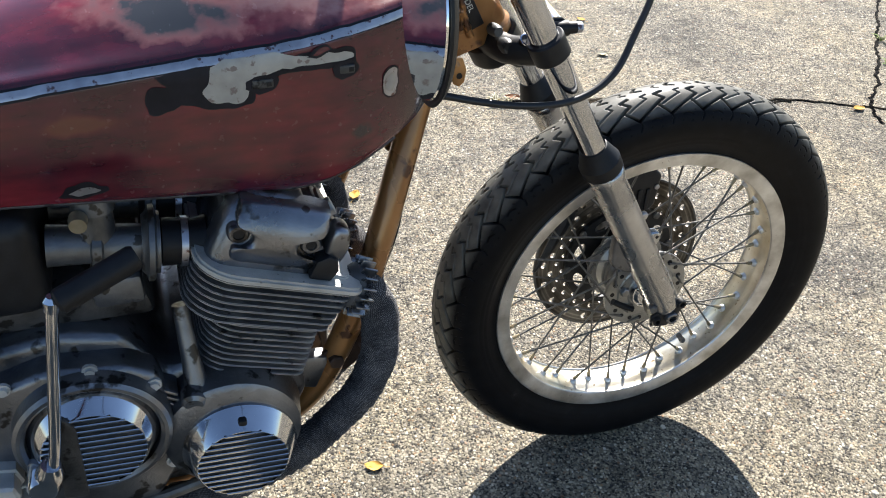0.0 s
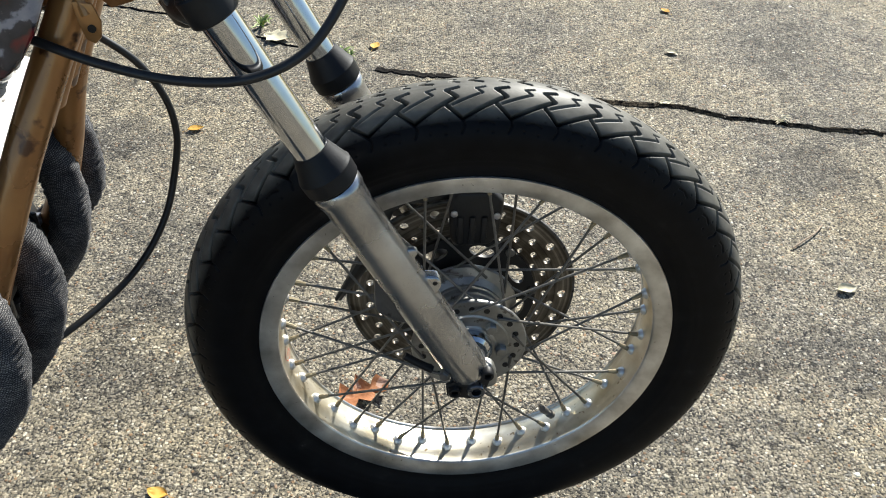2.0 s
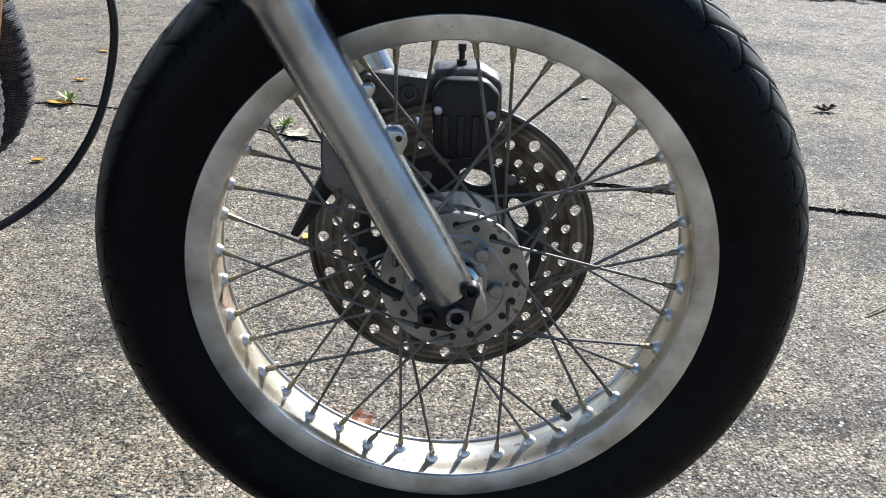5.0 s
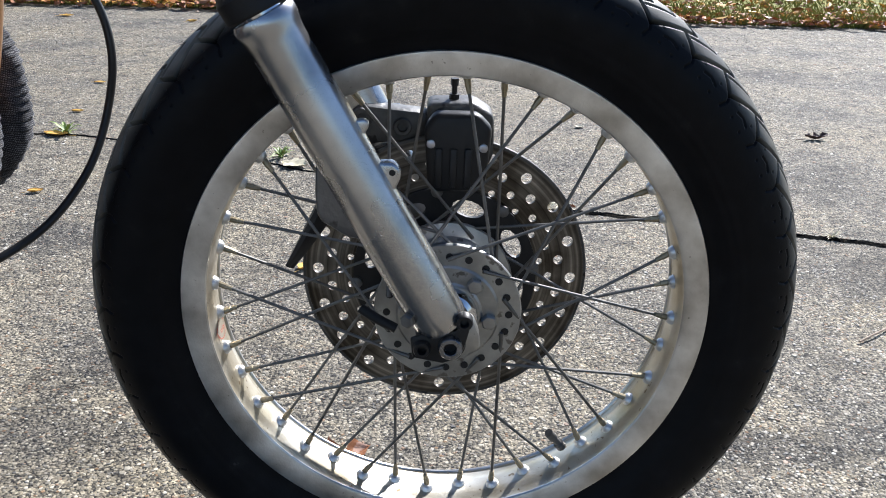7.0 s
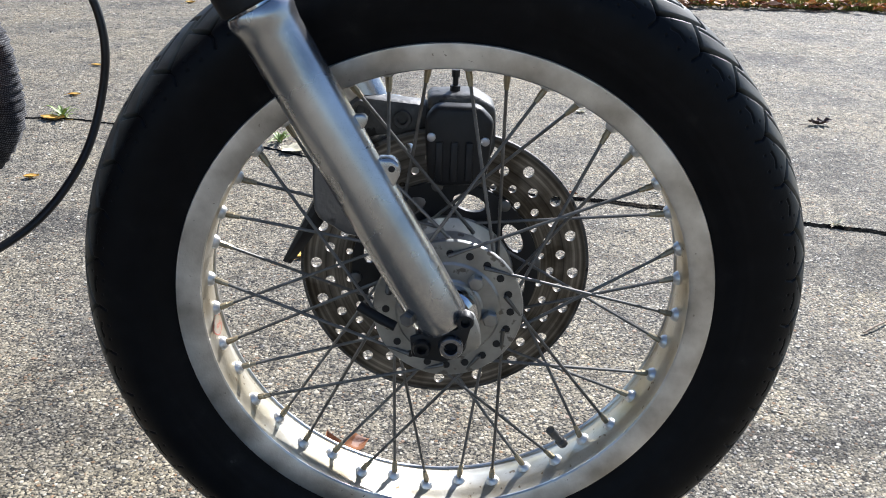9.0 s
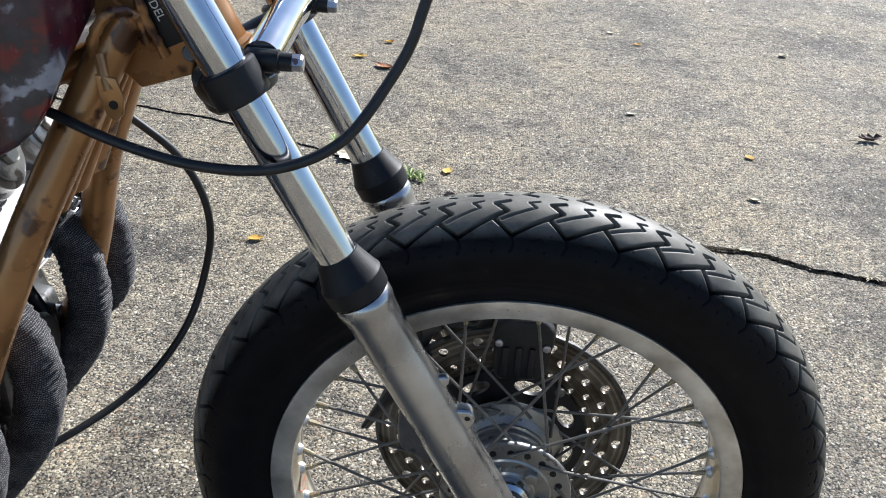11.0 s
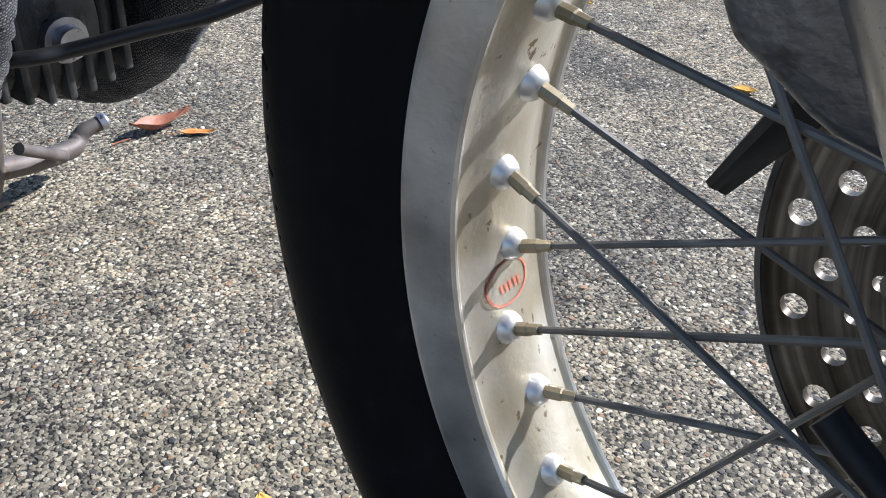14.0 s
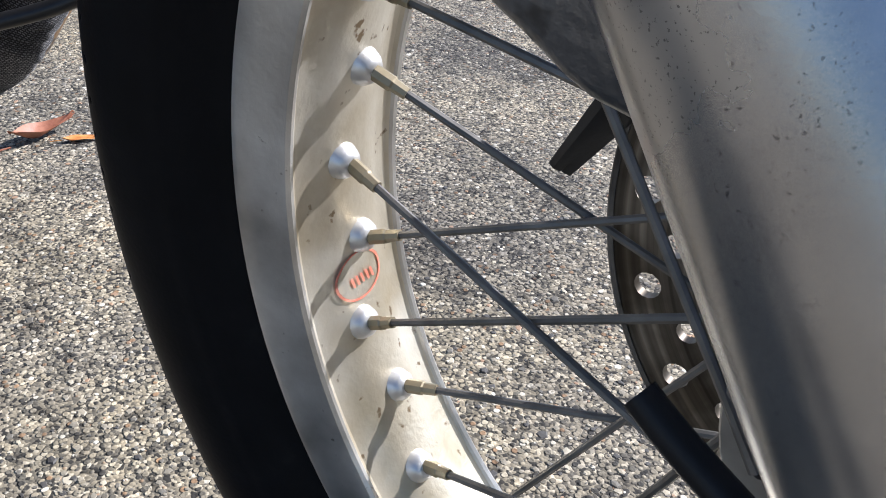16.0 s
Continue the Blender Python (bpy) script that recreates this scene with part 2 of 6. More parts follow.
        for lo, hi, tone in ((1.50, 2.10, rim_tone), (1.40, 1.75, core)):
            k = ramp(nodes, [(lo / 3, (1, 1, 1)), (hi / 3, (0, 0, 0))])
            sc = nodes.new("ShaderNodeMath")
            sc.operation = "DIVIDE"
            sc.inputs[1].default_value = 3.0
            links.new(ad.outputs[0], sc.inputs[0])
            links.new(sc.outputs[0], k.inputs[0])
            mx = nodes.new("ShaderNodeMix")
            mx.data_type = "RGBA"
            links.new(k.outputs[0], mx.inputs["Factor"])
            links.new(out, mx.inputs[6])
            if tone is None:
                mt = nodes.new("ShaderNodeTexNoise")
                mt.inputs["Scale"].default_value, mt.inputs["Detail"].default_value = 26, 5
                links.new(st.outputs[0], mt.inputs["Vector"])
                mott = ramp(nodes, [(0.36, (0.16, 0.014, 0.018)), (0.44, (0.025, 0.025, 0.034)), (0.53, (0.05, 0.052, 0.068)), (0.56, (0.32, 0.32, 0.37)), (0.72, (0.46, 0.45, 0.47))])
                links.new(mt.outputs[0], mott.inputs[0])
                links.new(mott.outputs[0], mx.inputs[7])
            else:
                mx.inputs[7].default_value = (*tone, 1)
            out = mx.outputs[2]
    links.new(out, b.inputs["Base Color"])
    rr = nodes.new("ShaderNodeMapRange")
    rr.inputs["To Min"].default_value, rr.inputs["To Max"].default_value = 0.14, 0.34
    links.new(n3.outputs[0], rr.inputs["Value"])
    links.new(rr.outputs[0], b.inputs["Roughness"])
    b.inputs["Coat Weight"].default_value = 0.5
    b.inputs["Coat Roughness"].default_value = 0.12
    return m


def wrap_material():
    """Woven heat wrap."""
    m, nodes, links, b = material("exhaust wrap")
    uv = nodes.new("ShaderNodeUVMap")
    ch = nodes.new("ShaderNodeTexBrick")
    ch.inputs["Scale"].default_value = 1.0
    ch.inputs["Brick Width"].default_value, ch.inputs["Row Height"].default_value, ch.inputs["Mortar Size"].default_value = 0.0024, 0.0016, 0.00045
    ch.inputs["Color1"].default_value, ch.inputs["Color2"].default_value, ch.inputs["Mortar"].default_value = (0.27, 0.268, 0.272, 1), (0.11, 0.111, 0.120, 1), (0.032, 0.033, 0.038, 1)
    tc = nodes.new("ShaderNodeTexCoord")
    wn = nodes.new("ShaderNodeTexNoise")
    wn.inputs["Scale"].default_value, wn.inputs["Detail"].default_value = 220, 3
    links.new(tc.outputs["Object"], wn.inputs["Vector"])
    loose = nodes.new("ShaderNodeVectorMath")
    loose.operation = "MULTIPLY_ADD"
    loose.inputs[1].default_value = (0.0018, 0.0018, 0)
    links.new(wn.outputs["Color"], loose.inputs[0])
    links.new(uv.outputs[0], loose.inputs[2])
    links.new(loose.outputs[0], ch.inputs["Vector"])
    n = nodes.new("ShaderNodeTexNoise")
    n.inputs["Scale"].default_value, n.inputs["Detail"].default_value = 35, 5
    links.new(tc.outputs["Object"], n.inputs["Vector"])
    r = ramp(nodes, [(0.3, (0.38, 0.38, 0.40)), (0.5, (0.85, 0.84, 0.83)), (0.7, (1.35, 1.30, 1.22))])
    links.new(n.outputs[0], r.inputs[0])
    mul = nodes.new("ShaderNodeMix")
    mul.data_type, mul.blend_type = "RGBA", "MULTIPLY"
    mul.inputs["Factor"].default_value = 1.0
    links.new(ch.outputs["Color"], mul.inputs[6])
    links.new(r.outputs[0], mul.inputs[7])
    links.new(mul.outputs[2], b.inputs["Base Color"])
    b.inputs["Roughness"].default_value = 0.9
    b.inputs["Specular IOR Level"].default_value = 0.2
    b.inputs["Sheen Weight"].default_value, b.inputs["Sheen Roughness"].default_value = 0.12, 0.35
    bp = nodes.new("ShaderNodeBump")
    bp.inputs["Strength"].default_value, bp.inputs["Distance"].default_value, bp.invert = 0.8, 0.0012, True
    links.new(ch.outputs["Fac"], bp.inputs["Height"])
    links.new(bp.outputs[0], b.inputs["Normal"])
    return m


ASPHALT, STONE, TANK, WRAP = asphalt_material(), stone_material(), tank_material(), wrap_material()
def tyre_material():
    """Black rubber; road-polished crown, its grey part wear, part painted sun sheen."""
    m, nodes, links, b = material("tyre rubber")
    tc = nodes.new("ShaderNodeTexCoord")
    flat = nodes.new("ShaderNodeVectorMath")
    flat.operation = "MULTIPLY"
    flat.inputs[1].default_value = (1, 0, 1)
    links.new(tc.outputs["Object"], flat.inputs[0])
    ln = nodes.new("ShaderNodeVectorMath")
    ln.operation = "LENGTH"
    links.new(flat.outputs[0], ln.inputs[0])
    n = nodes.new("ShaderNodeTexNoise")
    n.inputs["Scale"].default_value, n.inputs["Detail"].default_value = 45, 6
    links.new(tc.outputs["Object"], n.inputs["Vector"])
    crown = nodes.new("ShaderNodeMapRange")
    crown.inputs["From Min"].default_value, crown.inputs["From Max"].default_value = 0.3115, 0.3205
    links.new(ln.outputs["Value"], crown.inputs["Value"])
    side = ramp(nodes, [(0.3, (0.0022, 0.0023, 0.0031)), (0.62, (0.0045, 0.0046, 0.0058)), (0.74, (0.010, 0.010, 0.010)), (0.80, (0.06, 0.058, 0.055))])
    # grey crown tone: worn dust plus the sun's glancing sheen as colour
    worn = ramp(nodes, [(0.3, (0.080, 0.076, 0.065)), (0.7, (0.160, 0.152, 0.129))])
    links.new(n.outputs[0], side.inputs[0])
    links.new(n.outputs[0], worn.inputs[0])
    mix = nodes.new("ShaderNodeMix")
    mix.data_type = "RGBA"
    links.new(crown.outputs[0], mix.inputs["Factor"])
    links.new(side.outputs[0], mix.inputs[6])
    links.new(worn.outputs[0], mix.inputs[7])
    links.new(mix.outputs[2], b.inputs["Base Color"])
    rr = nodes.new("ShaderNodeMapRange")
    rr.inputs["To Min"].default_value, rr.inputs["To Max"].default_value = 0.50, 0.48
    links.new(crown.outputs[0], rr.inputs["Value"])
    links.new(rr.outputs[0], b.inputs["Roughness"])
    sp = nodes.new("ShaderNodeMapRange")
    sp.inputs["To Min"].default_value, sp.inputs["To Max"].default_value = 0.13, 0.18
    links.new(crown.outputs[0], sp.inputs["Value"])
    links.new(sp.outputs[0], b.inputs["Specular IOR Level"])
    fine = nodes.new("ShaderNodeTexNoise")
    fine.inputs["Scale"].default_value, fine.inputs["Detail"].default_value = 450, 4
    links.new(tc.outputs["Object"], fine.inputs["Vector"])
    bp = nodes.new("ShaderNodeBump")
    bp.inputs["Strength"].default_value, bp.inputs["Distance"].default_value = 0.07, 0.002
    links.new(fine.outputs[0], bp.inputs["Height"])
    links.new(bp.outputs[0], b.inputs["Normal"])
    return m


def disc_material():
    """Heat-browned steel with turned wear bands."""
    m, nodes, links, b = material("brake disc steel")
    tc = nodes.new("ShaderNodeTexCoord")
    flat = nodes.new("ShaderNodeVectorMath")
    flat.operation = "MULTIPLY"
    flat.inputs[1].default_value = (1, 0, 1)
    links.new(tc.outputs["Object"], flat.inputs[0])
    ln = nodes.new("ShaderNodeVectorMath")
    ln.operation = "LENGTH"
    links.new(flat.outputs[0], ln.inputs[0])
    bands = nodes.new("ShaderNodeTexNoise")
    bands.noise_dimensions = "1D"
    bands.inputs["Scale"].default_value, bands.inputs["Detail"].default_value = 190, 5
    links.new(ln.outputs["Value"], bands.inputs["W"])
    tone = ramp(nodes, [(0.30, (0.065, 0.059, 0.051)), (0.50, (0.135, 0.123, 0.106)), (0.70, (0.25, 0.232, 0.205))])
    links.new(bands.outputs[0], tone.inputs[0])
    grime = nodes.new("ShaderNodeTexNoise")
    grime.inputs["Scale"].default_value, grime.inputs["Detail"].default_value = 26, 6
    links.new(tc.outputs["Object"], grime.inputs["Vector"])
    dirt = ramp(nodes, [(0.36, (0.42, 0.38, 0.33)), (0.52, (0.95, 0.93, 0.90)), (0.68, (1.35, 1.32, 1.28))])
    links.new(grime.outputs[0], dirt.inputs[0])
    mul = nodes.new("ShaderNodeMix")
    mul.data_type, mul.blend_type = "RGBA", "MULTIPLY"
    mul.inputs["Factor"].default_value = 1.0
    links.new(tone.outputs[0], mul.inputs[6])
    links.new(dirt.outputs[0], mul.inputs[7])
    links.new(mul.outputs[2], b.inputs["Base Color"])
    b.inputs["Metallic"].default_value, b.inputs["Roughness"].default_value = 0.85, 0.44
    bp = nodes.new("ShaderNodeBump")
    bp.inputs["Strength"].default_value, bp.inputs["Distance"].default_value = 0.25, 0.001
    links.new(bands.outputs[0], bp.inputs["Height"])
    links.new(bp.outputs[0], b.inputs["Normal"])
    return m


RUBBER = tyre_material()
BLACK_RUBBER = noisy("black rubber", (0.005, 0.005, 0.006), (0.011, 0.011, 0.012), 60, 0.42, 0.60, 0, 0.08, 400, spec=0.3)
RIM = noisy("dull aluminium rim", (0.34, 0.326, 0.30), (0.84, 0.83, 0.805), 22, 0.20, 0.48, 0.85, 0.10, 420, (0.16, 0.145, 0.125), 260, 0.688, patchy=9)
RIMBED = noisy("weathered rim bed", (0.55, 0.475, 0.335), (0.84, 0.805, 0.71), 24, 0.28, 0.48, 0.8, 0.10, 420, (0.27, 0.20, 0.12), 130, 0.66)
BRIGHT = noisy("cleaned nipple dimple", (0.58, 0.57, 0.55), (0.78, 0.78, 0.78), 90, 0.3, 0.45, 0.7)
LEG = noisy("dull aluminium leg", (0.32, 0.322, 0.33), (0.58, 0.578, 0.578), 18, 0.18, 0.36, 0.94, 0.02, 900, (0.13, 0.13, 0.136), 1500, 0.622, patchy=11)
CHROME = noisy("chrome", (0.50, 0.515, 0.545), (0.62, 0.63, 0.66), 20, 0.06, 0.13, 1.0)
ALLOY = noisy("oxidised engine alloy", (0.17, 0.176, 0.19), (0.38, 0.385, 0.395), 24, 0.24, 0.46, 0.85, 0.22, 260, (0.23, 0.215, 0.195), 40, 0.56)
COVER = noisy("stained cover alloy", (0.12, 0.125, 0.138), (0.29, 0.295, 0.312), 14, 0.20, 0.36, 0.90, 0.16, 300, (0.075, 0.072, 0.068), 40, 0.60)
CASE = noisy("dull crankcase alloy", (0.075, 0.078, 0.086), (0.27, 0.275, 0.287), 13, 0.22, 0.42, 0.85, 0.25, 260, (0.05, 0.047, 0.044), 34, 0.60)
CAST = noisy("cast alloy", (0.38, 0.378, 0.355), (0.60, 0.59, 0.555), 25, 0.42, 0.60, 0.35, 0.3, 300, (0.15, 0.14, 0.13), 90, 0.66)
# grime, toned darker so the shade under the tank is in the colour
GRIMY_SHADE = noisy("oily grimy alloy darkened for shade", (0.030, 0.031, 0.032), (0.10, 0.10, 0.10), 30, 0.35, 0.6, 0.6, 0.3, 260, (0.012, 0.012, 0.012), 50, 0.56)
BARREL = noisy("blackened fins", (0.06, 0.063, 0.067), (0.13, 0.133, 0.138), 26, 0.45, 0.65, 0.5, 0.2, 240)
CARB = noisy("grey carburettor alloy", (0.075, 0.080, 0.086), (0.20, 0.205, 0.21), 30, 0.30, 0.50, 0.75, 0.2, 260, (0.06, 0.055, 0.048), 60, 0.60)
COLLAR = noisy("steel collar", (0.13, 0.132, 0.14), (0.32, 0.325, 0.34), 60, 0.20, 0.36, 0.9)
ARM = noisy("grimy cast arm", (0.032, 0.032, 0.032), (0.115, 0.114, 0.111), 45, 0.4, 0.6, 0.6, 0.3, 300, (0.02, 0.02, 0.02), 60, 0.60)
FINS = noisy("weathered fin alloy", (0.26, 0.268, 0.282), (0.44, 0.445, 0.455), 30, 0.32, 0.50, 0.78, 0.15, 240, (0.10, 0.095, 0.09), 50, 0.64)
GOLD = noisy("weathered gold frame paint", (0.25, 0.115, 0.038), (0.42, 0.215, 0.074), 15, 0.20, 0.38, 0.45, 0.10, 220, (0.08, 0.034, 0.016), 26, 0.60, 0.3)
STEEL = noisy("spoke steel", (0.11, 0.105, 0.098), (0.22, 0.21, 0.195), 60, 0.50, 0.65, 0.85)
BRASS = noisy("dull nipple", (0.26, 0.22, 0.14), (0.36, 0.31, 0.22), 80, 0.4, 0.55, 0.8)
DISC = disc_material()
HUB = noisy("hub alloy", (0.24, 0.24, 0.232), (0.42, 0.42, 0.405), 40, 0.32, 0.48, 0.9, 0.12, 400, (0.16, 0.15, 0.14), 80, 0.62)
BLACK = noisy("black painted metal", (0.006, 0.006, 0.007), (0.014, 0.014, 0.015), 60, 0.38, 0.55, 0.0, 0.1, 300, spec=0.35)
CABLE = noisy("black cable sheath", (0.010, 0.010, 0.011), (0.020, 0.020, 0.021), 90, 0.35, 0.5)
RUST = noisy("rusty bracket", (0.035, 0.020, 0.014), (0.085, 0.048, 0.032), 60, 0.5, 0.7, 0.3, 0.3, 300)
BARE = noisy("bare sanded metal", (0.34, 0.34, 0.37), (0.50, 0.50, 0.53), 60, 0.25, 0.4, 0.9, 0.05, 300, (0.14, 0.09, 0.09), 130, 0.60)
PRIMER = noisy("sanded filler", (0.30, 0.29, 0.265), (0.44, 0.425, 0.385), 45, 0.4, 0.6, 0.2, 0.05, 300, (0.21, 0.17, 0.15), 100, 0.60)
DARKPATCH = noisy("sanded dark primer", (0.005, 0.005, 0.008), (0.016, 0.015, 0.021), 50, 0.4, 0.6, spec=0.25)
MIRROR = noisy("mirror glass", (0.85, 0.86, 0.87), (0.9, 0.9, 0.9), 5, 0.015, 0.03, 1.0)
CRACK = noisy("crack filler", (0.008, 0.008, 0.008), (0.030, 0.027, 0.024), 120, 0.9, 1.0, 0, 0.8, 250, (0.12, 0.098, 0.070), 40, 0.64, spec=0.03)
SILT = noisy("sandy crack filler", (0.025, 0.021, 0.016), (0.11, 0.086, 0.058), 90, 0.9, 1.0, 0, 0.8, 250, (0.010, 0.009, 0.008), 30, 0.53, spec=0.03)
STAND = noisy("dull brown steel", (0.075, 0.064, 0.056), (0.15, 0.130, 0.118), 40, 0.5, 0.7, 0.3, 0.15, 300, (0.10, 0.055, 0.035), 70, 0.62)
PALE_INK = noisy("pale print", (0.55, 0.53, 0.48), (0.65, 0.63, 0.58), 80, 0.5)
RED = noisy("red sticker print", (0.60, 0.15, 0.09), (0.66, 0.26, 0.18), 160, 0.5)
YELLOW = noisy("yellow leaf", (0.60, 0.30, 0.05), (0.78, 0.50, 0.13), 90, 0.6, 0.75, 0, 0.3, 200, spec=0.15)
ORANGE = noisy("orange leaf", (0.50, 0.17, 0.04), (0.66, 0.30, 0.08), 90, 0.5, 0.65, 0, 0.3, 200)
PALE = noisy("pale leaf", (0.50, 0.44, 0.28), (0.66, 0.60, 0.42), 90, 0.55, 0.7, 0, 0.3, 200)
BROWN = noisy("brown leaf", (0.24, 0.095, 0.04), (0.42, 0.19, 0.09), 60, 0.45, 0.65, 0, 0.4, 200, (0.55, 0.36, 0.27), 45, 0.62, spec=0.15)
REDLEAF = noisy("red leaf", (0.22, 0.075, 0.038), (0.36, 0.145, 0.08), 70, 0.5, 0.65, 0, 0.3, 200)
DARKLEAF = noisy("shrivelled leaf", (0.05, 0.025, 0.018), (0.10, 0.05, 0.035), 70, 0.6, 0.8)
GREEN = noisy("weed green", (0.16, 0.25, 0.04), (0.30, 0.36, 0.09), 60, 0.5, 0.65)
GRASS = noisy("verge grass", (0.14, 0.16, 0.03), (0.32, 0.29, 0.09), 8, 0.75, 0.9, spec=0.05)
TWIG = noisy("dry twig", (0.24, 0.17, 0.11), (0.40, 0.31, 0.22), 90, 0.7)


# ---- mesh helpers ----
def part(name, bm, mat, parent, label="", smooth=True, angle=35):
    me = bpy.data.meshes.new(name)
    bm.to_mesh(me)
    bm.free()
    me.materials.append(mat)
    if smooth:
        me.polygons.foreach_set("use_smooth", [True] * len(me.polygons))
        me.set_sharp_from_angle(angle=radians(angle))
    ob = new(name, me)
    ob.parent = parent
    if label:
        ob["label"] = label
    return ob


def share(src, name, parent, m):
    ob = new(name, src.data)
    ob.parent = parent
    ob.matrix_basis = m
    if "label" in src:
        ob["label"] = src["label"]
    return ob


def grid_mesh(bm, rows, close_u=False, close_v=False):
    """Faces between rows of vertices; u runs along a row, v from row to row."""
    vs = [[bm.verts.new(p) for p in row] for row in rows]
    nv, nu = len(vs), len(vs[0])
    for j in range(nv if close_v else nv - 1):
        a, b = vs[j], vs[(j + 1) % nv]
        for i in range(nu if close_u else nu - 1):
            k = (i + 1) % nu
            bm.faces.new((a[i], a[k], b[k], b[i]))
    return vs


def lathe(profile, seg=96, y0=0.0, cx=0.0, cz=0.0, bm=None, close=False):
    """Turns (radius, y) round the line through (cx, cz) along y."""
    bm = bm or bmesh.new()
    rows = []
    for i in range(seg):
        a = 2 * math.pi * i / seg
        rows.append([(cx + r * math.cos(a), y0 + y, cz + r * math.sin(a)) for r, y in profile])
    grid_mesh(bm, rows, close_u=close, close_v=True)
    bmesh.ops.remove_doubles(bm, verts=bm.verts, dist=1e-6)
    bmesh.ops.recalc_face_normals(bm, faces=bm.faces)
    return bm


def spline(pts, n=10):
    """Catmull-Rom through the points."""
    P = [Vector(p) for p in pts]
    P = [2 * P[0] - P[1], *P, 2 * P[-1] - P[-2]]
    out = []
    for i in range(1, len(P) - 2):
        for k in range(n):
            t = k / n
            a, b, c, d = P[i - 1:i + 3]
            out.append(0.5 * (2 * b + (c - a) * t + (2 * a - 5 * b + 4 * c - d) * t * t + (3 * b - a - 3 * c + d) * t ** 3))
    out.append(P[-2].copy())
    return out


def tube(path, radius, seg=14, bm=None, caps=True, uv=False):
    """A round bar along a list of points; radius a number or a function of (0..1, angle)."""
    bm = bm or bmesh.new()
    path = [Vector(p) for p in path]
    d0 = (path[1] - path[0]).normalized()
    nrm = d0.orthogonal().normalized()
    rows, length, lens = [], 0.0, []
    for i, p in enumerate(path):
        d = (path[min(i + 1, len(path) - 1)] - path[max(i - 1, 0)]).normalized()
        nrm = (nrm - d * nrm.dot(d)).normalized()
        bn = d.cross(nrm)
        if i:
            length += (p - path[i - 1]).length
        lens.append(length)
        t = i / (len(path) - 1)
        row = []
        for k in range(seg):
            a = 2 * math.pi * k / seg
            r = radius(t, a) if callable(radius) else radius
            row.append(p + r * (math.cos(a) * nrm + math.sin(a) * bn))
        rows.append(row)
    vs = grid_mesh(bm, rows, close_u=True)
    if caps:
        for row in (vs[0], vs[-1]):
            bm.faces.new(row)
    if uv:
        lay = bm.loops.layers.uv.new("UVMap")
        where = {v: (i, k) for i, row in enumerate(vs) for k, v in enumerate(row)}
        r0 = radius(0.5, 0) if callable(radius) else radius
        for f in bm.faces:
            ks = [where[l.vert][1] for l in f.loops if l.vert in where]
            wrap = bool(ks) and max(ks) - min(ks) > seg / 2
            for l in f.loops:
                i, k = where[l.vert]
                l[lay].uv = (2 * math.pi * r0 * ((k + seg if wrap and k < seg / 2 else k) / seg) + 0.35 * lens[i], lens[i])
    bmesh.ops.recalc_face_normals(bm, faces=bm.faces)
    return bm


def prism(poly, y0, y1, bevel=0.0, seg=2, bm=None):
    """A plate with the outline poly in x, z, from y0 to y1."""
    bm = bm or bmesh.new()
    a = [bm.verts.new((x, y0, z)) for x, z in poly]
    b = [bm.verts.new((x, y1, z)) for x, z in poly]
    faces = [bm.faces.new(a), bm.faces.new(b[::-1])]
    for i in range(len(a)):
        k = (i + 1) % len(a)
        faces.append(bm.faces.new((a[k], a[i], b[i], b[k])))
    bmesh.ops.recalc_face_normals(bm, faces=faces)
    if bevel:
        edges = list({e for f in faces for e in f.edges})
        bmesh.ops.bevel(bm, geom=edges, offset=bevel, segments=seg, profile=0.5, affect="EDGES", clamp_overlap=True)
    return bm


def block(centre, size, bevel=0.0, rot=None, seg=2, bm=None):
    x, y, z = (s / 2 for s in size)
    own = prism([(-x, -z), (x, -z), (x, z), (-x, z)], -y, y, bevel, seg)
    m = Matrix.Translation(centre) @ (rot or Matrix.Identity(4))
    bmesh.ops.transform(own, matrix=m, verts=own.verts)
    if bm is None:
        return own
    me = bpy.data.meshes.new("tmp")
    own.to_mesh(me)
    own.free()
    bm.from_mesh(me)
    bpy.data.meshes.remove(me)
    return bm


def turned(p0, p1, profile, seg=24):
    """Turns (along 0..1, radius) round the line from p0 to p1, closed at both ends."""
    p0, p1 = Vector(p0), Vector(p1)
    d = p1 - p0
    n = d.normalized().orthogonal().normalized()
    bn = d.normalized().cross(n)
    bm = bmesh.new()
    rows = [[p0 + d * t + r * (math.cos(2 * math.pi * k / seg) * n + math.sin(2 * math.pi * k / seg) * bn) for k in range(seg)] for t, r in profile]
    vs = grid_mesh(bm, rows, close_u=True)
    bm.faces.new(vs[0]), bm.faces.new(vs[-1])
    bmesh.ops.recalc_face_normals(bm, faces=bm.faces)
    return bm


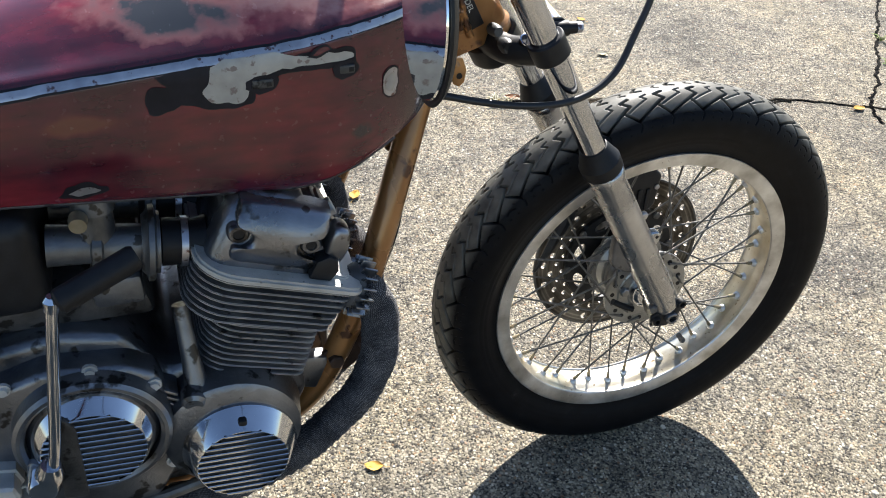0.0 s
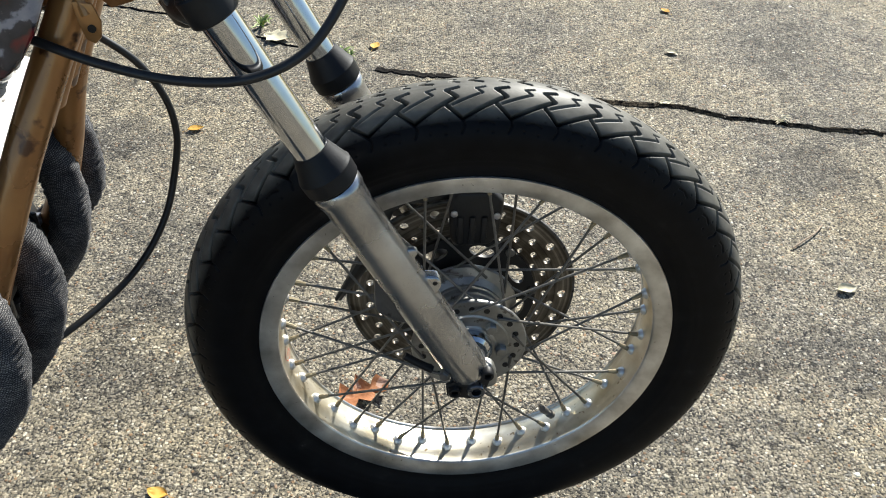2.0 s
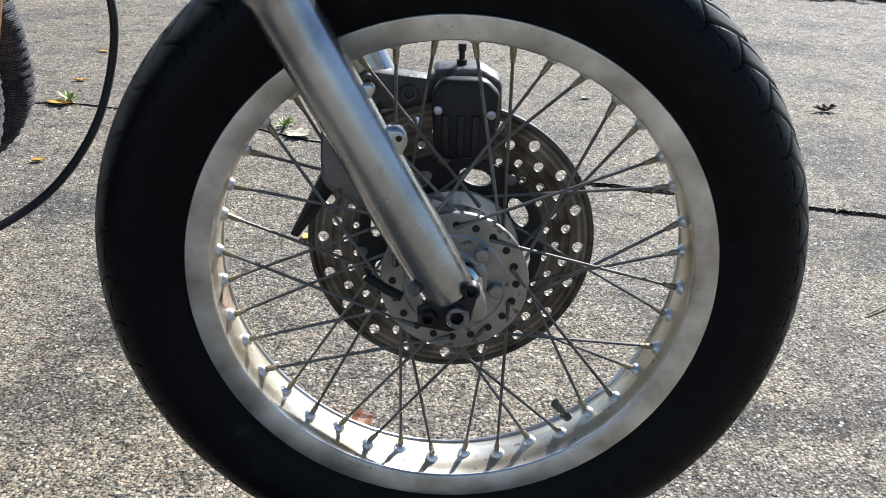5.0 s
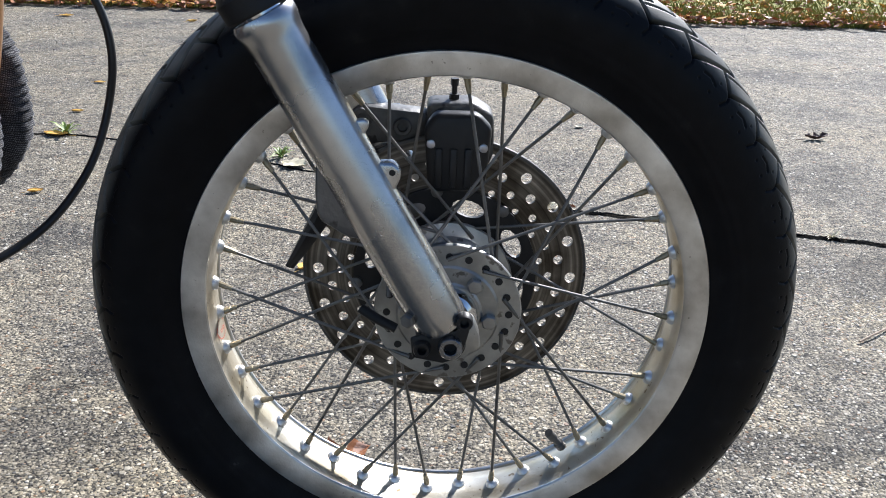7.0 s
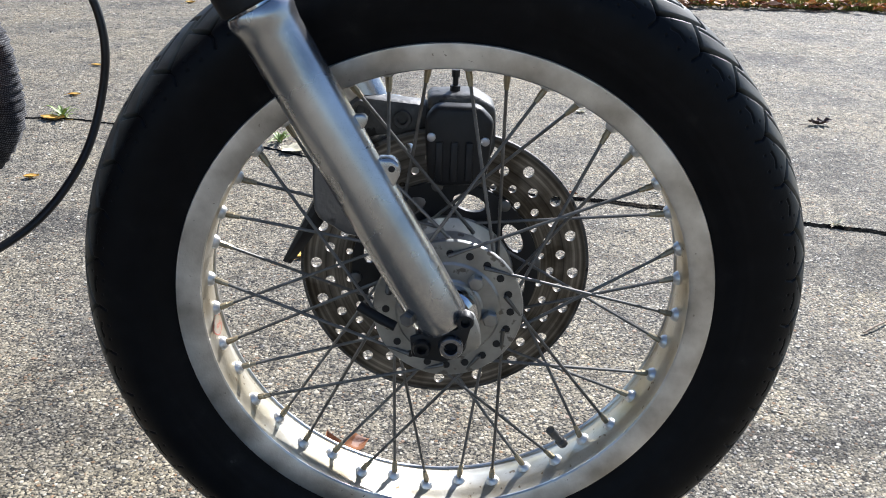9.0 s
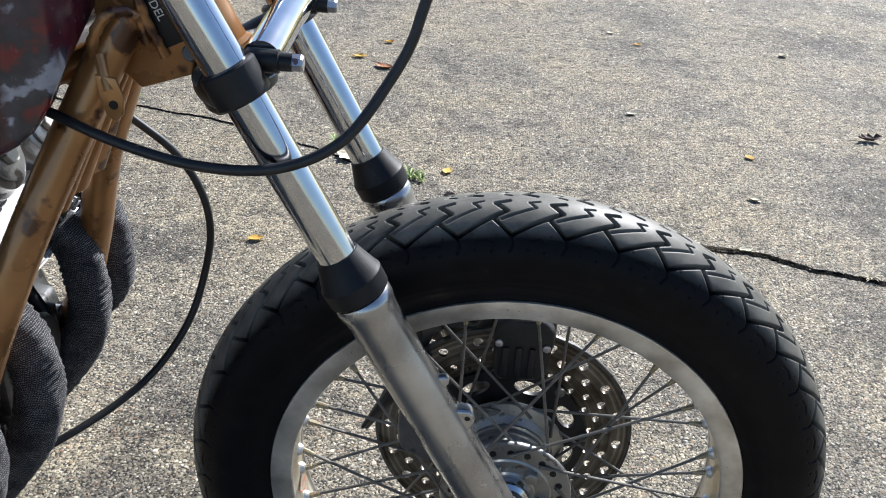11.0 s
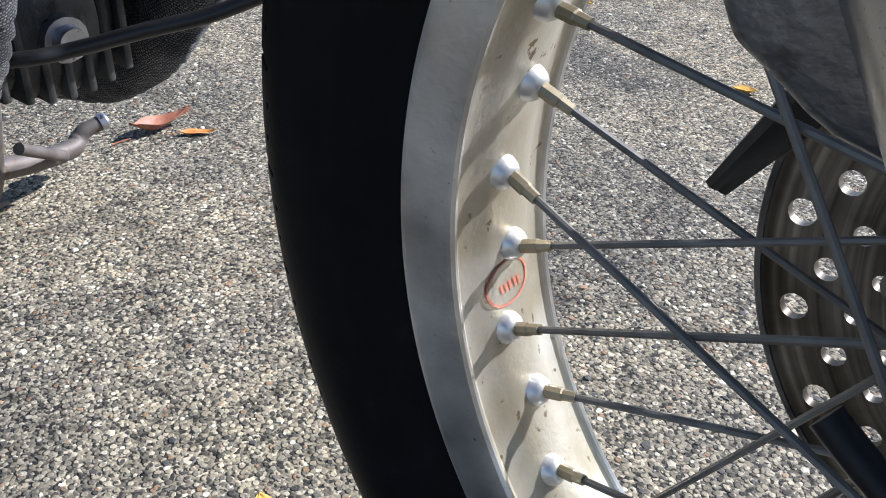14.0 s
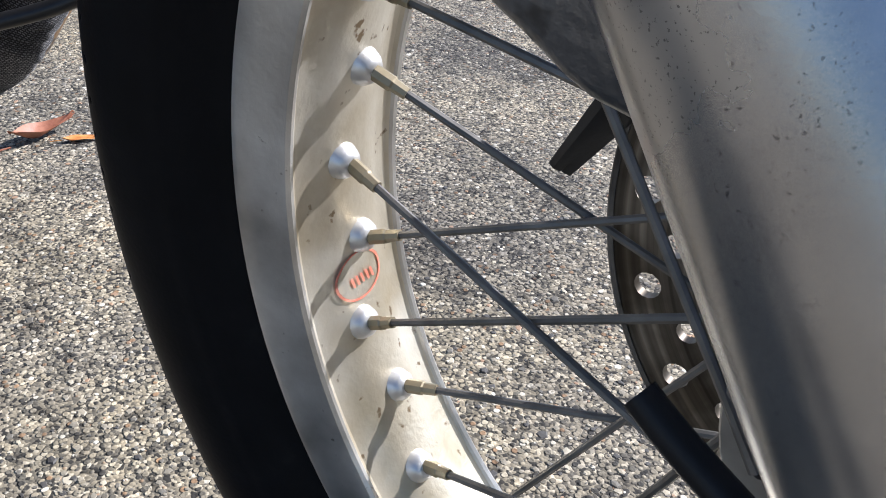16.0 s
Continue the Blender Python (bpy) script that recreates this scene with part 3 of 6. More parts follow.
def pierced(outer, inner, holes, y0, y1, seg=160):
    """A flat ring between two radii with round or oval holes (x, z, rx, rz, angle) through it."""
    bm = bmesh.new()
    edges = []

    def loop(pts):
        vs = [bm.verts.new((x, y0, z)) for x, z in pts]
        edges.extend(bm.edges.new((vs[i], vs[(i + 1) % len(vs)])) for i in range(len(vs)))

    for r in (outer, inner):
        loop([(r * math.cos(2 * math.pi * i / seg), r * math.sin(2 * math.pi * i / seg)) for i in range(seg)])
    for x, z, rx, rz, a in holes:
        pts = []
        for i in range(14):
            t = 2 * math.pi * i / 14
            u, w = rx * math.cos(t), rz * math.sin(t)
            pts.append((x + u * math.cos(a) - w * math.sin(a), z + u * math.sin(a) + w * math.cos(a)))
        loop(pts)
    bmesh.ops.triangle_fill(bm, use_beauty=True, edges=edges)
    got = bmesh.ops.extrude_face_region(bm, geom=bm.faces[:])
    bmesh.ops.translate(bm, vec=(0, y1 - y0, 0), verts=[g for g in got["geom"] if isinstance(g, bmesh.types.BMVert)])
    bmesh.ops.recalc_face_normals(bm, faces=bm.faces)
    return bm


def polar(r, degrees):
    return r * math.cos(radians(degrees)), r * math.sin(radians(degrees))


# ---- ground ----
bm = bmesh.new()
grid_mesh(bm, [[(x, y, 0) for x in (-200, -20, -5, 0, 5, 20, 200)] for y in (-200, -20, -5, 0, 5, 20, 200)])
ground = part("ground", bm, ASPHALT, None, smooth=False)
tagged(ground, "weathered grey asphalt drive with pale stones showing", "ground", kind="structure")

rng = np.random.default_rng(4)


def pebble_bed(name, n, box, rmin, rmax):
    """Loose-topped stones of the asphalt, each a low five-sided cap, as one mesh."""
    x0, x1, y0, y1 = box
    c = np.stack([rng.uniform(x0, x1, n), rng.uniform(y0, y1, n)], 1)
    r = rng.uniform(rmin, rmax, n) * rng.uniform(0.7, 1.3, n)
    a0, st = rng.uniform(0, 6.28, n), rng.uniform(0.6, 1.0, n)
    h = r * rng.uniform(0.05, 0.30, n)
    verts = np.zeros((n, 11, 3))
    for k in range(5):
        a = 2 * np.pi * k / 5
        j = rng.uniform(0.75, 1.2, n)
        u, w = r * j * np.cos(a), r * j * st * np.sin(a)
        verts[:, k, 0] = c[:, 0] + u * np.cos(a0) - w * np.sin(a0)
        verts[:, k, 1] = c[:, 1] + u * np.sin(a0) + w * np.cos(a0)
        verts[:, k, 2] = -0.0005
        verts[:, 5 + k, :2] = c + (verts[:, k, :2] - c) * 0.66
        verts[:, 5 + k, 2] = h * rng.uniform(0.7, 1.1, n)
    verts[:, 10, :2], verts[:, 10, 2] = c, h * 1.12
    base = np.array([(k, (k + 1) % 5, 5 + (k + 1) % 5, 5 + k) for k in range(5)])
    tri = np.array([(5 + k, 5 + (k + 1) % 5, 10) for k in range(5)])
    off = (np.arange(n) * 11)[:, None, None]
    faces = (base[None] + off).reshape(-1, 4).tolist() + (tri[None] + off).reshape(-1, 3).tolist()
    me = bpy.data.meshes.new(name)
    me.from_pydata(verts.reshape(-1, 3).tolist(), [], faces)
    me.materials.append(STONE)
    ob = new(name, me)
    return tagged(ob, "small pale and grey stones bedded in asphalt", "stones", kind="stuff")


pebble_bed("asphalt_stones", 46000, (-1.35, 0.85, -0.35, 1.1), 0.0011, 0.0034)
pebble_bed("asphalt_stones", 6000, (-1.35, 0.85, -0.35, 1.1), 0.0030, 0.0052)
pebble_bed("asphalt_stones", 26000, (-1.8, 2.4, 1.1, 3.0), 0.0022, 0.0056)
pebble_bed("asphalt_stones", 14000, (-2.2, 3.4, 3.0, 4.75), 0.0035, 0.0080)

CRACK_LINE = [(-2.6, 2.34), (-1.9, 2.08), (-1.30, 1.80), (-1.07, 1.79), (-0.70, 1.69), (-0.37, 1.51), (-0.26, 1.455), (-0.195, 1.437), (-0.10, 1.362), (-0.03, 1.336), (0.05, 1.327), (0.12, 1.298), (0.20, 1.265), (0.26, 1.232), (0.366, 1.222), (0.456, 1.204), (0.56, 1.184), (0.63, 1.172), (0.71, 1.138), (0.84, 1.098), (0.97, 1.064), (1.12, 1.038), (1.27, 0.970), (1.35, 0.930), (1.45, 0.86), (1.9, 0.62), (2.6, 0.3)]
CRACK_SIDE = [(1.30, 0.84), (1.335, 0.94), (1.45, 1.06), (1.605, 1.242), (1.853, 1.538), (2.3, 2.05), (3.2, 3.0)]
# half width of the open crack along x
CRACK_OPEN = ([-2.6, -1.2, -0.40, -0.14, -0.10, 0.02, 0.16, 0.24, 0.30, 0.44, 0.60, 0.80, 1.2, 2.6], [0.003, 0.003, 0.0012, 0.0015, 0.011, 0.014, 0.011, 0.006, 0.0015, 0.0035, 0.0035, 0.0015, 0.003, 0.003])


def crack(name, pts, share_of=1.0, offset=0.0, mat=None):
    """A ragged open crack: a dark floor between two broken edges."""
    line = spline([(x, y, 0) for x, y in pts], 60)
    edge_a, edge_b = [], []
    for i, p in enumerate(line):
        d = (line[min(i + 1, len(line) - 1)] - line[max(i - 1, 0)]).normalized()
        s = Vector((-d.y, d.x, 0))
        w = share_of * float(np.interp(p.x, *CRACK_OPEN))
        mid = p + s * (offset + 0.012 * noise.noise(p * 8) + 0.007 * noise.noise(p * 31) + 0.004 * noise.noise(p * 110))
        q = Vector((7, 3, 1))
        a = w * (0.75 + 0.6 * noise.noise(p * 14) + 0.45 * noise.noise(p * 75)) + 0.0022 * random.uniform(-1, 1)
        b = w * (0.75 + 0.6 * noise.noise(p * 14 + q) + 0.45 * noise.noise(p * 75 + q)) + 0.0022 * random.uniform(-1, 1)
        edge_a.append(mid - s * max(0.0002, a))
        edge_b.append(mid + s * max(0.0002, b))
    bm = bmesh.new()
    up = Vector((0, 0, 0.0034))
    grid_mesh(bm, [[a + up * 0.2 - (b - a).normalized() * 0.003, a + up, a.lerp(b, 0.5) + up * 0.6, b + up, b + up * 0.2 + (b - a).normalized() * 0.003] for a, b in zip(edge_a, edge_b)])
    ob = part(name, bm, mat or CRACK, None, smooth=False)
    return tagged(ob, "dark ragged crack running across the asphalt", "crack", kind="structure")


crack("crack", CRACK_LINE[:7])
crack("crack", CRACK_LINE[8:16])
crack("crack", CRACK_LINE[15:], 1.3, 0.0, SILT)
crack("crack", CRACK_LINE[12:22], 1.1, -0.012, SILT)
crack("crack", CRACK_SIDE, 0.9)

# ---- motorcycle ----
bike = tagged(new("motorcycle"), "old maroon motorcycle with gold frame on bare asphalt", "motorcycle")
bike.matrix_world = pose(0.0037, 0.0089, 0.3312, 0.45, 0, 0)

# front tyre
TYRE = [(0.236, -0.028), (0.2420, -0.0318), (0.250, -0.0345), (0.258, -0.0385), (0.268, -0.0425), (0.282, -0.0465), (0.294, -0.0470), (0.304, -0.0440), (0.313, -0.0380), (0.3205, -0.0300), (0.3262, -0.0195), (0.3292, -0.0090), (0.3300, 0.0)]


def tyre_mesh(pitches=42, per=76):
    half = [Vector((r, y, 0)) for r, y in TYRE]
    curve = spline(half, 9)
    pts = curve + [Vector((p.x, -p.y, 0)) for p in curve[-2::-1]]
    s = np.concatenate([[0], np.cumsum([(b - a).length for a, b in zip(pts, pts[1:])])])
    s = s - s[-1] / 2
    u = np.concatenate([np.linspace(s[0], -0.061, 24)[:-1], np.linspace(-0.061, 0.061, 140), np.linspace(0.061, s[-1], 24)[1:]])
    R, Y = np.interp(u, s, [p.x for p in pts]), np.interp(u, s, [p.y for p in pts])
    n = pitches * per
    P = 2 * math.pi * 0.327 / pitches
    c = (np.arange(per) / per) * P

    def groove(segs, width, depth, S, C):
        best = np.zeros((len(S), len(C)))
        for (c0, s0), (c1, s1) in segs:
            for shift in (-2, -1, 0, 1, 2):
                ax, ay = (c0 + shift) * P, s0
                dx, dy = (c1 - c0) * P, s1 - s0
                t = np.clip(((C[None] - ax) * dx + (S[:, None] - ay) * dy) / (dx * dx + dy * dy), 0, 1)
                dist = np.hypot(C[None] - ax - t * dx, S[:, None] - ay - t * dy)
                best = np.maximum(best, depth * np.clip((width - dist) / (0.60 * width), 0, 1))
        return best

    d = np.zeros((len(u), per))
    for sign, off in ((-1, 0.0), (1, 0.5)):
        S, C = u * sign, (-c - off * P)
        d = np.maximum(d, groove([((0.0, 0.0425), (0.92, 0.0185)), ((0.0, 0.0425), (-0.34, 0.0255))], 0.0021, 0.0066, S, C))
        d = np.maximum(d, groove([((0.92, 0.0185), (0.72, 0.0085)), ((0.72, 0.0085), (0.96, 0.0050))], 0.0022, 0.0066, S, C))
        d = np.maximum(d, groove([((0.0, 0.0425), (0.04, 0.049)), ((0.04, 0.049), (-0.03, 0.056))], 0.0014, 0.0016, S, C))
        d = np.maximum(d, groove([((-0.18, 0.0275), (0.44, 0.0140)), ((0.44, 0.0140), (0.32, 0.0075)), ((0.32, 0.0075), (0.50, 0.0050))], 0.0014, 0.0022, S, C))
        d = np.maximum(d, groove([((0.34, 0.0465), (0.50, 0.0450)), ((0.50, 0.0450), (0.66, 0.0480)), ((0.30, 0.054), (0.32, 0.054)), ((0.72, 0.042), (0.74, 0.042)), ((0.62, 0.056), (0.64, 0.056)), ((0.26, 0.040), (0.28, 0.040))], 0.0011, 0.0014, S, C))
    verts = np.zeros((n, len(u), 3))
    for i in range(n):
        a = 2 * math.pi * i / n
        dd = d[:, i % per]
        wob = 0.0004 * math.sin(a * 5)
        slope = np.gradient(R) / np.maximum(1e-6, np.hypot(np.gradient(R), np.gradient(Y)))
        run = np.gradient(Y) / np.maximum(1e-6, np.hypot(np.gradient(R), np.gradient(Y)))
        r, y = R - dd * run + wob, Y + dd * slope
        ring = 0.0006 * np.maximum(0, np.cos((R - 0.262) / 0.004 * 2 * math.pi)) * (np.abs(R - 0.264) < 0.008)
        y = y + np.sign(Y) * ring
        verts[i] = np.stack([r * math.cos(a), y, r * math.sin(a)], 1)
    m = len(u)
    idx = np.arange(n * m).reshape(n, m)
    nxt = np.roll(idx, -1, axis=0)
    faces = np.stack([idx[:, :-1], idx[:, 1:], nxt[:, 1:], nxt[:, :-1]], -1).reshape(-1, 4)
    me = bpy.data.meshes.new("tyre")
    me.from_pydata(verts.reshape(-1, 3).tolist(), [], faces.tolist())
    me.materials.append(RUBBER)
    me.polygons.foreach_set("use_smooth", [True] * len(me.polygons))
    return me


tyre = new("tyre", tyre_mesh())
tyre.parent = bike
tyre["label"] = "black road tyre with zigzag tread"

LEAN = Matrix.Translation((0, 0, -0.04)) @ Matrix.Rotation(radians(0.9), 4, "X") @ Matrix.Translation((0, 0, 0.04))
tyre.matrix_basis = LEAN

# rim with its dimples, spokes and nipples
rim_half = [(0.2222, -0.0262), (0.2206, -0.0276), (0.2203, -0.0292), (0.2214, -0.0306), (0.2235, -0.0314), (0.2310, -0.0330), (0.2395, -0.0346), (0.2420, -0.0344), (0.2427, -0.0328), (0.2420, -0.0300)]
rim_bed = [(0.2226, -0.0250), (0.2224, -0.0205), (0.2212, -0.0165), (0.2196, -0.0120), (0.2190, -0.0080), (0.2187, 0.0)]
lip = rim_half + [(0.2400, -0.0285)]
bm = lathe(lip, 160)
lathe([(r, -y) for r, y in lip], 160, bm=bm)
rim = part("rim", bm, RIM, bike, "dull silver aluminium spoked rim", angle=24)
rim.matrix_basis = LEAN
bed = [(0.2216, -0.0268)] + rim_bed
part("rim_bed", lathe(bed + [(r, -y) for r, y in bed[-2::-1]], 160), RIMBED, rim, "weathered yellowish inner face of the rim", angle=24)
bm = turned((0, 0, 0), (0, 0, 0.0048), [(-0.3, 0.0074), (0.15, 0.0067), (0.6, 0.0058), (0.92, 0.0044), (1.0, 0.0030)], 14)
dimple = part("dimple", bm, BRIGHT, rim, "bright aluminium dimple")
bm = turned((0, 0, 0), (0, 0, 0.0135), [(0, 0.0030), (0.55, 0.0030), (0.6, 0.0025), (1.0, 0.0023)], 8)
nipple = part("nipple", bm, BRASS, rim, "dull brass spoke nipple", angle=30)
HUB_Y = 0.012
FLANGE_R, FLANGE_L = -0.042 + HUB_Y, 0.026 + HUB_Y


def spoke_ends(k):
    """Nipple and hub ends of spoke k, counted round the rim in steps of 9 degrees."""
    a = 9 * k + 5.76
    kind = k % 4
    near = kind in (1, 3)
    hole = a + {3: 57.2, 1: -50.8, 0: -51.0, 2: 57.0}[kind]
    yr = -0.004 if near else 0.004
    yh = (FLANGE_R + (-0.004 if kind == 3 else 0.004)) if near else (FLANGE_L + (0.004 if kind == 2 else -0.004))
    x, z = polar(0.2185, a)
    hx, hz = polar(0.0555, hole)
    return Vector((x, yr, z)), Vector((hx, yh, hz))


made = {}
for k in range(40):
    rimp, hubp = spoke_ends(k)
    inward = (Vector((0, rimp.y, 0)) - rimp).normalized()
    way = (hubp - rimp).normalized()
    seat = Matrix.Translation(rimp) @ inward.lerp(way, 0.35).to_track_quat("Z", "Y").to_matrix().to_4x4()
    tip = rimp + inward * 0.0042
    aim = Matrix.Translation(tip) @ (hubp - tip).to_track_quat("Z", "Y").to_matrix().to_4x4()
    start = tip + (hubp - tip).normalized() * 0.012
    if k == 0:
        dimple.matrix_basis, nipple.matrix_basis = seat, aim
    else:
        share(dimple, "dimple", rim, seat)
        share(nipple, "nipple", rim, aim)
    length = (hubp - start).length
    kind = k % 4
    m = Matrix.Translation(start) @ (hubp - start).to_track_quat("Z", "Y").to_matrix().to_4x4()
    if kind not in made:
        made[kind] = part("spoke", turned((0, 0, 0), (0, 0, length), [(0, 0.0015), (0.12, 0.00155), (0.9, 0.0016), (1.0, 0.0020)], 8), STEEL, rim)
        made[kind].matrix_basis = m
    else:
        share(made[kind], "spoke", rim, m)
bm = turned((0.126, 0.004, -0.169), (0.110, -0.004, -0.147), [(0, 0.0055), (0.25, 0.0055), (0.27, 0.0035), (0.6, 0.0035), (0.62, 0.0048), (1, 0.0046)], 12)
part("valve_stem", bm, STEEL, rim, "metal tyre valve stem with cap")
# round maker's sticker on the rim bed
bm = bmesh.new()
rows = []
for i in range(5):
    rr = 0.0125 * i / 4
    row = []
    for k in range(28):
        t = 2 * math.pi * k / 28
        a = radians(189.7) + rr * 0.78 * math.sin(t) / 0.2183
        yy = -0.001 + rr * math.cos(t)
        r = 0.21865 + (0.0 if abs(yy) < 0.0105 else (abs(yy) - 0.0105) * 0.35)
        row.append((r * math.cos(a), yy, r * math.sin(a)))
    rows.append(row)
grid_mesh(bm, rows[1:], close_u=True)
sticker = part("sticker", bm, RIMBED, rim, "worn oval rim sticker printed in red")
bm = bmesh.new()
ringrows = []
for q in (0.0118, 0.0129):
    row = []
    for k in range(28):
        t = 2 * math.pi * k / 28
        a = radians(189.7) + q * 0.78 * math.sin(t) / 0.2183
        yy = -0.001 + q * math.cos(t)
        r = 0.2183 + (0.0 if abs(yy) < 0.0105 else (abs(yy) - 0.0105) * 0.35)
        row.append((r * math.cos(a), yy, r * math.sin(a)))
    ringrows.append(row)
grid_mesh(bm, ringrows, close_u=True)
for yy, w in ((-0.0062, 0.0012), (-0.0035, 0.0012), (-0.0006, 0.0010), (0.0022, 0.0012), (0.0048, 0.0012)):
    a0, a1 = radians(189.7) - 0.0005 / 0.218, radians(189.7) + 0.0038 / 0.218
    vs = [bm.verts.new((0.2181 * math.cos(a), y, 0.2181 * math.sin(a))) for a, y in ((a0, yy), (a0, yy + w), (a1, yy + w + 0.001), (a1, yy + 0.001))]
    bm.faces.new(vs)
part("print", bm, RED, rim, "red oval print", smooth=False)

# hub
bm = lathe([(0.012, -0.052), (0.020, -0.052), (0.022, -0.047), (0.030, -0.047), (0.032, -0.0455), (0.046, -0.0455), (0.048, -0.044), (0.0675, -0.044), (0.0685, -0.0425), (0.0685, -0.0395), (0.0675, -0.038), (0.052, -0.036),
            (0.045, -0.030), (0.045, -0.026), (0.0475, -0.025), (0.0475, -0.022), (0.045, -0.021), (0.045, -0.015), (0.0475, -0.014), (0.0475, -0.011), (0.045, -0.010), (0.045, -0.004), (0.0475, -0.003), (0.0475, 0.0),
            (0.045, 0.001), (0.045, 0.007), (0.0475, 0.008), (0.0475, 0.011), (0.046, 0.013), (0.052, 0.020), (0.064, 0.023), (0.065, 0.026), (0.064, 0.029), (0.050, 0.030), (0.050, 0.040), (0.012, 0.040)], 72)
hub = part("hub", bm, HUB, bike, "ribbed cast aluminium wheel hub")
hub.location = (0.002, HUB_Y, 0)
bm = turned((0, 0, 0), (0, -0.0012, 0), [(0, 0.0036), (1, 0.0036)], 10)
hole_mark = part("spoke_hole", bm, BLACK, hub, "dark spoke hole in the flange")
for i in range(20):
    x, z = polar(0.0565, 18 * i)
    m = Matrix.Translation((x, -0.0436, z))
    if i == 0:
        hole_mark.matrix_basis = m
    else:
        share(hole_mark, "spoke_hole", hub, m)
bm = turned((0, -0.0450, 0), (0, -0.0530, 0), [(0, 0.0074), (0.85, 0.0074), (1, 0.0062)], 6)
hub_bolt = part("hub_bolt", bm, HUB, hub, "hexagon bolt head", angle=20)
for i in range(6):
    x, z = polar(0.0385, 52 + 60 * i)
    if i == 0:
        hub_bolt.matrix_basis = Matrix.Translation((x, 0, z))
    else:
        share(hub_bolt, "hub_bolt", hub, Matrix.Translation((x, 0, z)))
part("bearing_retainer", lathe([(0.010, -0.058), (0.020, -0.058), (0.024, -0.054), (0.0265, -0.054), (0.0275, -0.050), (0.0275, -0.046)], 40), CHROME, hub, "polished bearing retainer ring")
part("axle", turned((0, -0.098, 0), (0, 0.130, 0), [(0, 0.0085), (0.01, 0.0095), (1, 0.0095)], 20), STEEL, bike, "steel wheel axle")

# drilled brake disc with its black carrier
holes = []
for rad, rr, off in ((0.1285, 0.0056, 0.5), (0.1160, 0.0049, 10.0), (0.1055, 0.0040, 1.0), (0.0965, 0.0034, 10.5)):
    for i in range(20):
        x, z = polar(rad, 18 * i + off)
        holes.append((x, z, rr, rr, 0))
disc = part("brake_disc", pierced(0.1438, 0.0885, holes, 0.049, 0.0535), DISC, bike, "drilled steel brake disc, browned by heat", angle=30)
disc.location.y, disc.rotation_euler.y = 0.0125, radians(1.4)
slots = []
for i in range(8):
    x, z = polar(0.0745, 45 * i + 30)
    slots.append((x, z, 0.0085, 0.0165, radians(45 * i + 30)))
part("disc_carrier", pierced(0.0925, 0.036, slots, 0.0435, 0.0488), BLACK, disc, "black disc carrier with oval windows", angle=30)
bm = turned((0, 0.0436, 0), (0, 0.0395, 0), [(0, 0.0062), (0.7, 0.0058), (1, 0.003)], 10)
rivet = part("rivet", bm, STEEL, disc)
bm = lathe([(0.1412, 0.0492), (0.1412, 0.0484), (0.1432, 0.0484), (0.1440, 0.0490), (0.1440, 0.0530)], 160)
part("disc_edge", bm, ARM, disc, "unworn dark edge of the disc")
bm = lathe([(0.0898, 0.0489), (0.0898, 0.0483), (0.0920, 0.0483), (0.0924, 0.0489)], 120)
part("disc_step", bm, ARM, disc)
for i in range(8):
    x, z = polar(0.0895, 45 * i + 8)
    if i == 0:
        rivet.matrix_basis = Matrix.Translation((x, 0, z))
    else:
        share(rivet, "rivet", disc, Matrix.Translation((x, 0, z)))


# fork
def fork_at(z, y):
    """A place on a fork leg's axis; the near leg's foot stands a little in and forward."""
    foot = max(0.0, 1 - z / 0.27) if y < -0.09 else 0.0
    return Vector((0.0045 - 0.545 * z + 0.003 * foot, y + 0.0065 * foot, z))


AXIS = (fork_at(1, 0) - fork_at(0, 0)).normalized()
LEG_Y = 0.099


def along(y, z0, z1):
    return fork_at(z0, y), fork_at(z1, y)


